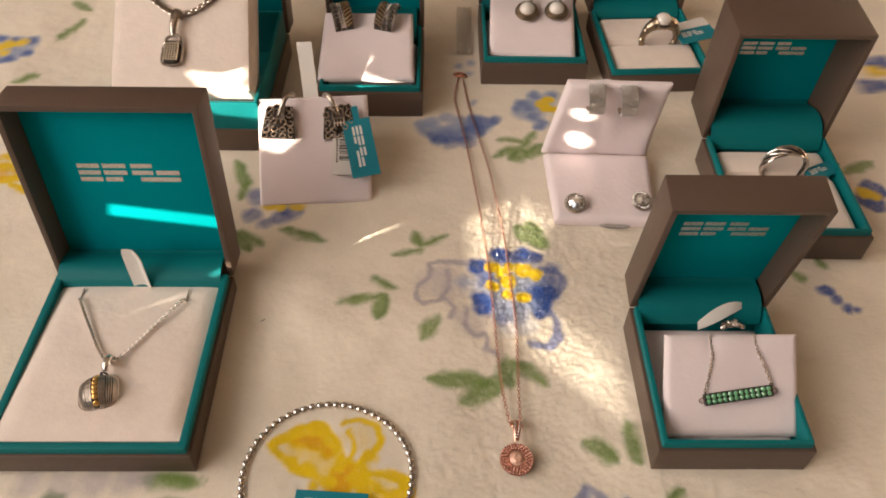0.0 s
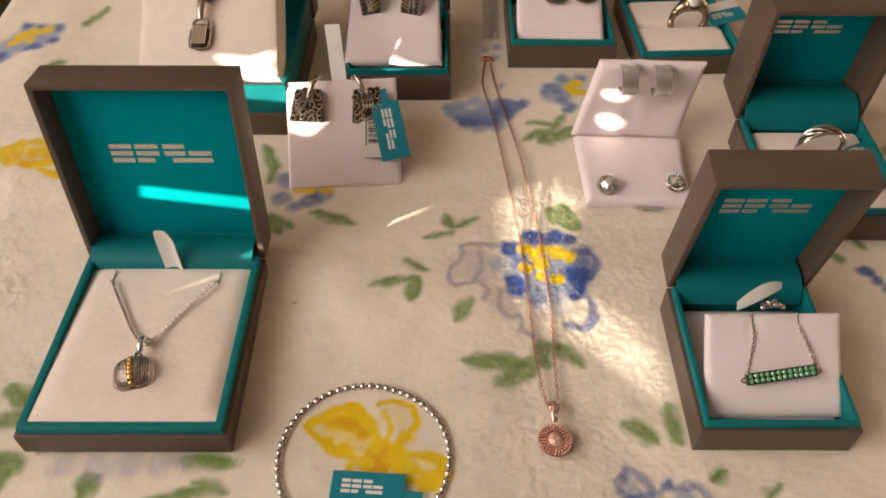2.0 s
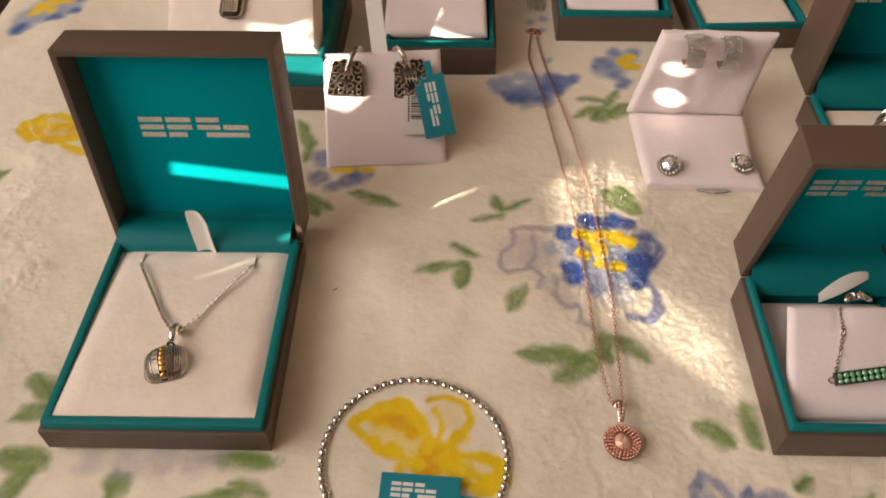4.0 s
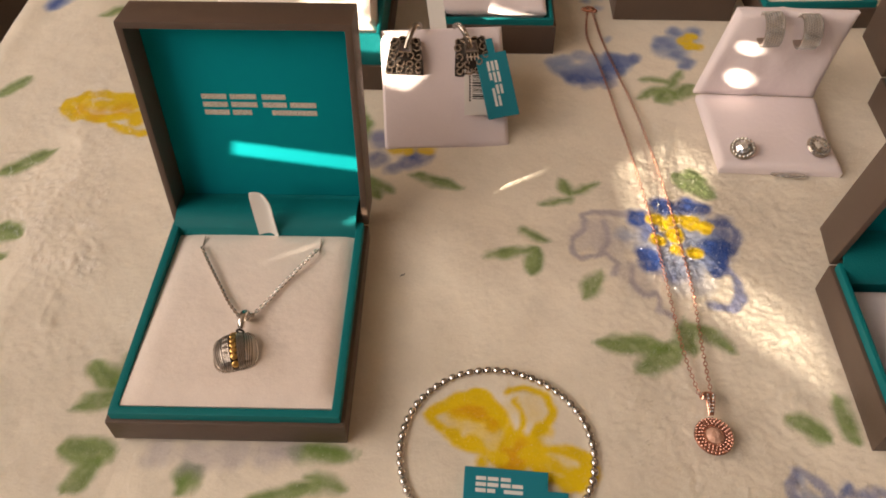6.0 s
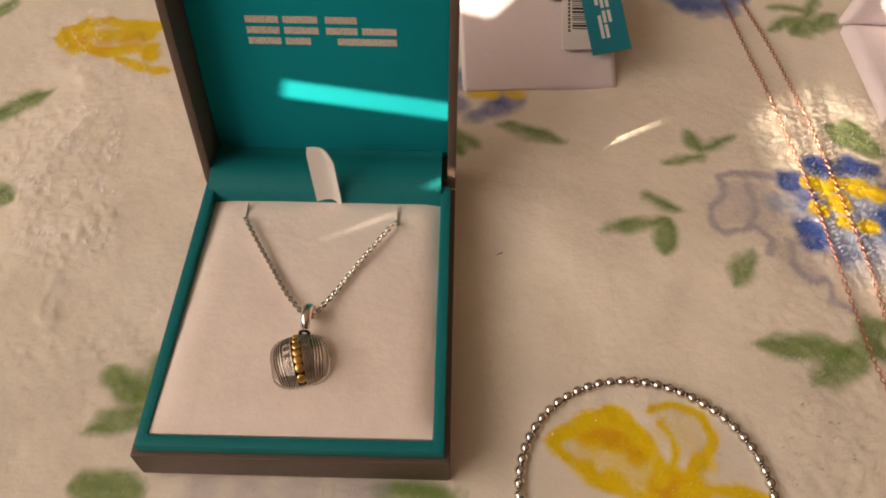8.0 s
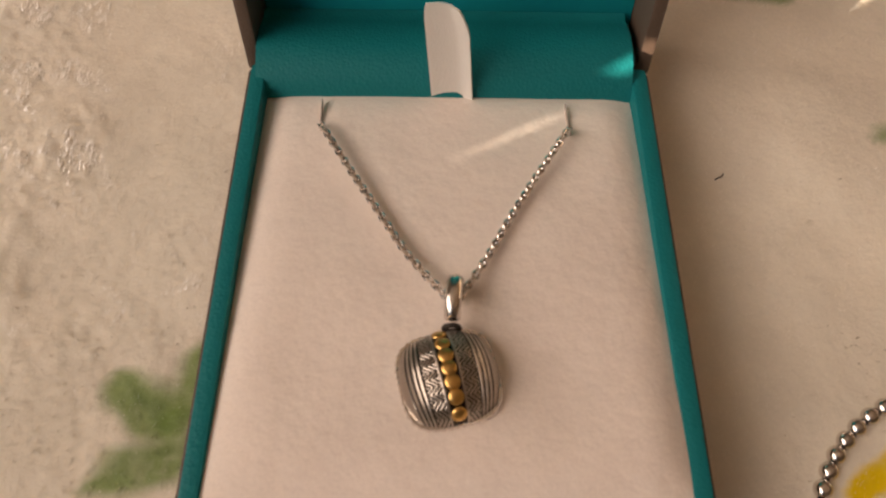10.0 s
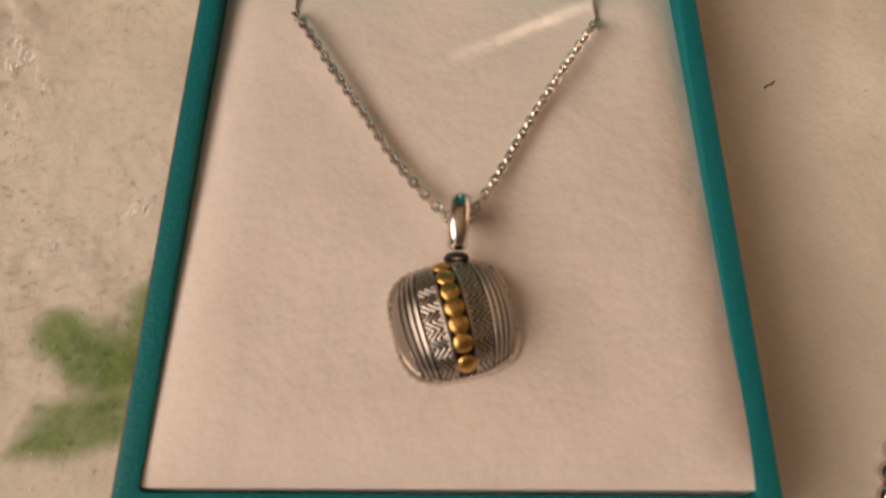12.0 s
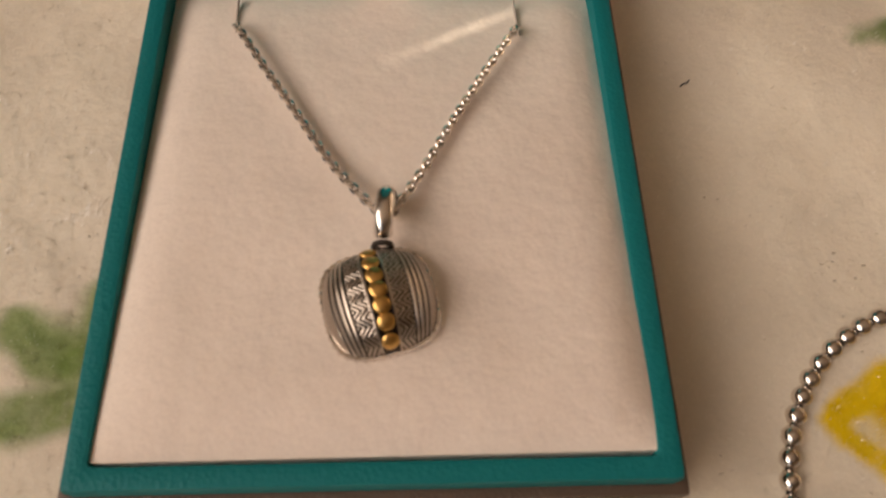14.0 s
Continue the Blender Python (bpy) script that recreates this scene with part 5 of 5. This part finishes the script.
def halo_stud(m, label):
    stud = thing("stud_earring", m, label, "earring", "halo studs")
    part("setting", tube([(3.4 * math.cos(2 * math.pi * i / 28), 3.4 * math.sin(2 * math.pi * i / 28), 1.5) for i in range(28)], 1.0, 8, True, 0.8), AGED, stud)
    part("cup", moved(ball(3.0, 1, 1, 0.4, 16, 8), Matrix.Translation((0, 0, 1.2))), SILVER, stud)
    part("stone_ring", pave_ring(3.6, 16, 0.66, 2.6), CLEAR_GEM, stud, "ring of tiny clear stones")
    cut, shift = brilliant(2.7, 1.9, 9), random.Random(4)
    for v in cut.verts:
        if v.co.z > 0.1:
            v.co += Vector((shift.uniform(-0.3, 0.3), shift.uniform(-0.3, 0.3), shift.uniform(-0.25, 0.25)))
    part("centre_stone", moved(cut, Matrix.Translation((0, 0, 3.2))), BRIGHT_GEM, stud, "round clear stone")
    for k in range(4):
        a = radians(45 + 90 * k)
        part("prong", tube([(2.5 * math.cos(a), 2.5 * math.sin(a), 1.8), (2.4 * math.cos(a), 2.4 * math.sin(a), 3.8), (2.0 * math.cos(a), 2.0 * math.sin(a), 4.1)], 0.32, 6), SILVER, stud)
    part("post", tube([(0, 0, 1.0), (0, 0, -3.0)], 0.4, 6), SILVER, stud)
    return stud


halo_stud(D_LOW @ mm(11.9, 7.8, 1.0, 20, -6, 0) @ Matrix.Scale(1.14, 4), "round clear halo stud earring on the lilac card")
halo_stud(D_LOW @ mm(42.1, 10.2, 1.0, 18, 8, 20) @ Matrix.Scale(1.14, 4), "round clear halo stud earring on the lilac card")
leaf_me = ball(1.0, 7.2, 1.9, 0.35, 20, 8)
tagged(new("clear_earring_back", mesh_of("clear_earring_back", leaf_me, PLASTIC)), "clear plastic earring back lying by the card", "earring back").matrix_basis = mm(236.8, 110.4, 1.2, 0, 0, -4)

# ---- green bar necklace in the small box ----
loose_pad("cushion", B_POSE @ mm(3.6, 3.6, 3.0), pad(47.2, 53, 4.5, 0.4, 3, 16, 16), LILAC, "flat lilac white velvet cushion in the small box")
B_PLANE = mm(232.0, -2.2, 9.6, 30.5, 0, -0.8)
card = pad(47.8, 36.2, 2.8, 0.5, 2.0, 30, 22, 0.5, 13)
for v in card.verts:
    v.co.x += 3.4 * v.co.y / 36
    if v.co.y > 27:
        for sx in (19.2, 35.6):
            v.co.z -= 1.5 * math.exp(-((v.co.x - sx) / 1.3) ** 2) * (v.co.y - 27) / 9
card_b = loose_pad("necklace_card", B_PLANE @ mm(0, 0, -2.8), card, LILAC, "lilac white velvet necklace card with two slits", "necklace card")
for sx in (19.2, 35.6):
    part("slit", block(sx - 0.25, 28.5, 1.0, sx + 0.25, 36.3, 2.55, 0.1, 1), SLIT, card_b, "narrow strip coloured as the shade in a slit")
green = thing("bar_necklace", B_PLANE, "silver bar necklace with two rows of green stones", "necklace")
BAR = mm(15.0, 10.8, 0.5, 0, 0, 7.6)
bar = part("bar", shell(0, 0, 0, 24.6, 4.1, 1.9, 0.45, 0.6, 0.12), DARK, green, "dark rectangular setting", BAR)
gem_me = mesh_of("green_stone", brilliant(0.92, 0.95, 8), GREEN_GEM, False)
for i in range(12):
    for j in range(2):
        ob = new("green_stone", gem_me)
        ob.parent = bar
        ob.matrix_basis = mm(1.35 + i * 1.99, 1.2 + j * 1.72, 1.85, 4 * math.sin(i * 2.3), 5 * math.cos(i * 1.7 + j), 20 * i)
for pts in ([(19.2, 35.0, -1.2), (19.4, 31.0, -0.2), (19.0, 27.5, 0.7), (16.8, 20.0, 0.9), (14.6, 13.2, 1.0)], [(35.6, 35.0, -1.2), (35.8, 31.0, -0.2), (36.3, 28.5, 0.7), (38.4, 22.0, 0.9), (39.7, 16.6, 1.0)]):
    part("chain", chain_mesh(pts, 1.05, 0.82, 0.2, 0.62, 40, 9, 5), SILVER, green, "fine silver cable chain")
for rx, ry in ((13.9, 12.6), (40.2, 15.9)):
    part("jump_ring", tube([(rx + 0.9 * math.cos(a / 10 * 2 * math.pi), ry + 0.9 * math.sin(a / 10 * 2 * math.pi), 1.0) for a in range(10)], 0.26, 6, True), SILVER, green)
pile = [(266 + 3.4 * math.cos(k * 1.9) + 0.5 * k * 0.5, 43.5 + 1.6 * math.sin(k * 2.3), 13.5 + 0.5 * (k % 4)) for k in range(14)]
part("spare_chain", chain_mesh([tuple((B_PLANE.inverted() @ Vector((x * MM, y * MM, z * MM))) / MM) for x, y, z in pile], 1.2, 0.95, 0.27, 0.66, 40, 9, 5), SILVER, green, "heap of fine silver chain")
tab = bmesh.new()
rows = []
for i in range(15):
    t = i / 14
    half = 0.5 + 2.3 * math.sin(math.pi * min(1, 0.12 + t * 0.8)) ** 0.8
    c = Vector((17.5 * t, 1.0 + 6.0 * t, 1.0 + 5.2 * math.sin(math.pi * 0.62 * t)))
    rows.append([tab.verts.new(c + Vector((0, s * half * 0.75, s * half * 0.65 + (0.4 if s == 0 else 0)))) for s in (-1, 0, 1)])
for p, q in zip(rows, rows[1:]):
    for k in range(2):
        tab.faces.new((p[k], p[k + 1], q[k + 1], q[k]))
ext = bmesh.ops.extrude_face_region(tab, geom=tab.faces[:])
bmesh.ops.translate(tab, verts=[v for v in ext["geom"] if isinstance(v, bmesh.types.BMVert)], vec=(0, 0.25, -0.35))
tagged(new("ribbon_tab", mesh_of("ribbon_tab", tab, SATIN)), "white satin ribbon loop bent over behind the card", "ribbon").matrix_basis = mm(254.5, 42.0, 13.0)

# ---- twisted ring in its box ----
loose_pad("cushion", I_POSE @ mm(4.0, 4.0, 5.0), pad(52, 35.5, 9.0, 0.8, 3, 20, 14), CREAM, "cream velvet ring cushion, front roll")
loose_pad("cushion", I_POSE @ mm(4.0, 40.4, 5.0), pad(52, 17.5, 9.0, 0.8, 3, 20, 10), CREAM, "cream velvet ring cushion, back roll")
ring_i = thing("silver_ring", mm(316.6, 131.5, 17.5, 90, 0, -2), "twisted silver band ring standing in a cream cushion", "ring")
for k in range(6):
    pts = []
    for i in range(72):
        a = 2 * math.pi * i / 72
        spread = 0.6 + 0.9 * max(0, math.sin(a)) 
        ph = a * 2.0 + k * math.pi / 3
        pts.append(((10.0 + 0.6 * math.sin(ph)) * math.cos(a), (10.0 + 0.6 * math.sin(ph)) * math.sin(a), 2.1 * spread * math.cos(ph)))
    part("strand", tube(pts, 0.52, 8, True), AGED if k % 3 == 2 else SILVER, ring_i, "polished silver strand")
# dark band added inside, its colour standing for the shade between the strands
part("inner_band", tube([(9.7 * math.cos(2 * math.pi * i / 60), 9.7 * math.sin(2 * math.pi * i / 60), 0) for i in range(60)], 0.9, 8, True, 1.6), DARK, ring_i, "added dark band that stands for the shade between the strands")
hang_tag(mm(329, 124.0, 14.6, 6, 0, 24), 17, 8, "teal card price tag with white bars beside the ring", 3.0)

# ---- pearl ring in its box ----
loose_pad("cushion", H_POSE @ mm(3.8, 3.6, 3.0), pad(49.4, 27.5, 8.6, 0.8, 3, 20, 14), CREAM, "cream velvet ring cushion, front roll")
loose_pad("cushion", H_POSE @ mm(3.8, 31.9, 3.0), pad(49.4, 27, 8.6, 0.8, 3, 20, 10), CREAM, "cream velvet ring cushion, back roll")
ring_h = thing("pearl_ring", mm(284.0, 245.5, 15.0, 90, 0, 6), "dark carved silver ring with a white pearl", "ring")
part("band", tube([(10.0 * math.cos(2 * math.pi * i / 60), 10.0 * math.sin(2 * math.pi * i / 60), 0) for i in range(60)], lambda t: 1.7 + 2.3 * max(0, math.sin(2 * math.pi * t)) ** 2 + 0.3 * math.sin(2 * math.pi * t * 24), 10, True), ANTIQUE, ring_h, "carved dark silver band")
part("pearl", moved(ball(4.4, 1, 0.85, 1, 24, 16), Matrix.Translation((0, 11.6, 0))), PEARL, ring_h, "round white pearl")
part("pearl_cup", tube([(4.0 * math.cos(2 * math.pi * i / 24), 9.8, 4.0 * math.sin(2 * math.pi * i / 24)) for i in range(24)], lambda t: 0.8 + 0.2 * math.sin(2 * math.pi * t * 12), 7, True), DARK, ring_h)
paper_tag = tagged(new("price_tag", mesh_of("price_tag", block(0, 0, 0, 25, 9.5, 0.3, 0.12, 1), PAPER)), "plain white paper price tag behind the teal one", "price tag")
paper_tag.matrix_basis = mm(294.5, 246.5, 14.6, 14, 0, 24)
hang_tag(mm(296.5, 240.0, 14.0, 14, 0, 20), 24, 10, "teal card price tag with white bars beside the pearl ring", 0.5)

def card_thing(plane, panel, holes):
    """A velvet card in a box, with the small slits that hold its earrings."""
    card_ob = thing("earring_card", plane, "lilac white velvet earring card in its box", "earring card", "earring cards")
    part("panel", moved(panel, Matrix.Translation((0, 0, -3))), LILAC, card_ob)
    for hx, hy in holes:
        part("slit", block(hx - 1.2, hy - 0.2, -0.5, hx + 1.2, hy + 0.2, 0.62, 0.1, 1), SLIT, card_ob, "narrow strip coloured as the shade in a slit")
    return card_ob


# ---- pearl earrings on a card ----
loose_pad("cushion", G_POSE @ mm(3.6, 3.6, 3.0), pad(51, 53, 5, 0.4, 3, 14, 14), LILAC, "flat lilac white velvet cushion under the earring card")
G_PLANE = mm(187.0, 232.0, 14.0, 17, 0, -4)
card_thing(G_PLANE, pad(47.5, 46, 3.0, 0.5, 2, 20, 20, 0.4, 17), ((22.6, 36), (39.5, 37)))


def pearl_earring(m):
    ear = thing("pearl_earring", m, "white pearl earring in a dark silver rim", "earring", "pearl earrings")
    part("pearl", ball(4.5, 1, 1, 0.9, 24, 16, (0, 0, 3.6)), PEARL, ear, "round white pearl")
    part("rim", tube([(5.0 * math.cos(2 * math.pi * i / 36), 5.0 * math.sin(2 * math.pi * i / 36), 3.4) for i in range(36)], lambda t: 1.15 + 0.2 * math.sin(2 * math.pi * t * 18), 8, True), ANTIQUE, ear, "dark twisted antique silver rim")
    part("outer_rim", tube([(5.9 * math.cos(2 * math.pi * i / 36), 5.9 * math.sin(2 * math.pi * i / 36), 2.2) for i in range(36)], 0.8, 8, True), ANTIQUE, ear)
    part("drop_loop", tube(smooth_line([(1.5, 4.5, 2.0), (2.4, 8.0, 3.4), (3.2, 11.5, 2.4)], 0.5), 1.1, 8), ENGRAVED, ear)
    return ear


for gx in (209.3, 226.0):
    p = G_PLANE.inverted() @ Vector((gx * MM, 258.0 * MM, 22 * MM))
    pearl_earring(G_PLANE @ mm(p.x / MM, p.y / MM, 0.8))

# ---- wide patterned earrings on a card ----
loose_pad("cushion", F_POSE @ mm(3.6, 3.6, 3.0), pad(47.4, 53, 7, 0.4, 3, 14, 14), LILAC, "flat lilac white velvet cushion under the earring card")
F_PLANE = mm(95.8, 203.0, 18.6, 16, 0, -1.2)
card_f = pad(50.4, 46, 3.0, 0.5, 2, 20, 20, 0.4, 19)
for v in card_f.verts:
    v.co.x = (v.co.x - 25) * (1 - 0.05 * v.co.y / 46) + 25 - 0.8
card_thing(F_PLANE, card_f, ((10.2, 33), (34.6, 33)))


def band_earring(m, flip):
    """A wide half-hoop of side by side patterned bands."""
    ear = thing("band_earring", m, "wide half-hoop earring of dark silver and gold bands", "earring", "wide patterned earrings")

    def on(x, t, lift=0.0):
        a = math.pi * t
        return Vector((x * flip, -8.6 * math.cos(a), (6.0 + lift) * math.sin(a) ** 0.8))

    plate = bmesh.new()
    rows = [[plate.verts.new(on(x, i / 24, -0.5 + 0.5 * math.cos(x / 5.4 * 1.4))) for x in (-5.2, -2.6, 0, 2.6, 5.2)] for i in range(25)]
    for p, q in zip(rows, rows[1:]):
        for k in range(4):
            plate.faces.new((p[k], p[k + 1], q[k + 1], q[k]))
    ext = bmesh.ops.extrude_face_region(plate, geom=plate.faces[:])
    bmesh.ops.translate(plate, verts=[v for v in ext["geom"] if isinstance(v, bmesh.types.BMVert)], vec=(0, 0, -0.9))
    part("plate", plate, DARK, ear, "blackened silver band")
    curls, rope, gold = bmesh.new(), bmesh.new(), bmesh.new()
    for i in range(9):
        c = on(-3.4, 0.1 + 0.8 * i / 8, 0.2)
        add(curls, tube([c + Vector((1.15 * math.cos(a), 0.85 * math.sin(a), 0)) for a in [2 * math.pi * k / 10 for k in range(8)]], 0.3, 5))
    for i in range(26):
        t = 0.06 + 0.88 * i / 25
        for x in (-1.1, 0.1):
            add(rope, tube([on(x - 0.5, t, 0.1), on(x, t + 0.008, 0.35), on(x + 0.5, t + 0.016, 0.1)], 0.27, 5))
    for i in range(10):
        t = 0.08 + 0.8 * i / 9
        add(gold, tube([on(1.3, t, 0.0), on(2.4, t + 0.025, 0.55), on(3.6, t + 0.06, 0.45), on(4.4, t + 0.085, 0.0)], 0.5, 6))
    part("scrolls", curls, AGED, ear, "aged silver scrolls")
    part("rope", rope, SILVER, ear, "fine silver ropes")
    part("gold_twist", gold, BRONZE, ear, "slanting dull gold twists")
    for x in (-5.0, -1.8, 0.75, 4.9):
        part("edge_wire", tube([on(x, i / 20, 0.15) for i in range(21)], 0.33, 6), AGED, ear)
    return ear


band_earring(F_PLANE @ mm(10.2, 40.5, 1.0, 0, 0, 14), 1)
band_earring(F_PLANE @ mm(34.6, 40.5, 1.0, 0, 0, -14), -1)

# ---- dark pendant on the raised, sloping cushion ----
E_PLANE = mm(-1.6, 176.8, 31.0, 26, 0, -3.0)
slope = pad(70.6, 74, 12.6, 0.9, 3.5, 26, 26, 0.3, 23)
for v in slope.verts:
    v.co.x -= 0.11 * v.co.y
loose_pad("cushion", E_PLANE @ mm(-0.4, -0.6, -13.5), slope, CREAM, "raised sloping cream velvet necklace cushion in the far box")
dark_pend = thing("pendant_necklace", E_PLANE @ mm(1.0, 0.5, 0), "dark silver necklace with a small stone-set lantern pendant", "necklace")


def stepped(u, v):
    return 0.5 if abs(u) < 0.78 and abs(v) < 0.82 else 0.0


case = part("case", dome(5.6, 7.6, 3.4, stepped, 24, 28), DARK, dark_pend, "dark silver case", mm(28.2, 19.0, 0.2) @ Matrix.Scale(0.86, 4))
stones = bmesh.new()
for i in range(6):
    for j in range(8):
        add(stones, moved(brilliant(0.66, 0.8, 6), Matrix.Translation((-3.5 + i * 1.4, -5.0 + j * 1.42, 4.0 - 0.02 * (i - 2.5) ** 2))))
part("pave_surface", stones, SMOKE_GEM, case, "rows of smoky stones")
part("rope_edge", tube([(5.7 * math.copysign(abs(math.cos(a)) ** 0.5, math.cos(a)), 7.6 * math.copysign(abs(math.sin(a)) ** 0.5, math.sin(a)), 1.6) for a in [2 * math.pi * (i + 0.5) / 72 for i in range(72)]], lambda t: 0.6 + 0.15 * math.sin(2 * math.pi * t * 36), 6, True), AGED, case, "twisted silver edge")
part("arch", tube([(4.2 * math.cos(a), 6.8 + 4.0 * math.sin(a), 2.6) for a in [math.pi * i / 14 for i in range(15)]], 0.9, 7), AGED, case, "curved silver handle")
part("bail", tube(smooth_line([(27.6, 28.0, 2.0), (27.6, 31.5, 3.4), (27.8, 36.5, 3.8), (27.8, 41.0, 2.8), (27.8, 42.0, 0.8)], 0.6), lambda t: 1.5 + 1.2 * t, 10, False, 0.7), AGED, dark_pend, "tapered silver bail")
part("chain", chain_mesh([(27.8, 40.0, 1.8), (20.1, 44.5, 1.5), (12.0, 51.5, 1.4), (4.5, 62.0, 1.2), (3.0, 66.0, -1.5)], 1.7, 1.75, 0.58, 0.6, 45, 10, 5), AGED, dark_pend, "thick braided dark silver chain")
part("chain", chain_mesh([(27.8, 40.0, 1.8), (35.8, 42.6, 1.5), (44.5, 50.9, 1.4), (52.0, 62.0, 1.2), (53.5, 66.0, -1.5)], 1.7, 1.75, 0.58, 0.6, 45, 10, 5), AGED, dark_pend, "thick braided dark silver chain")
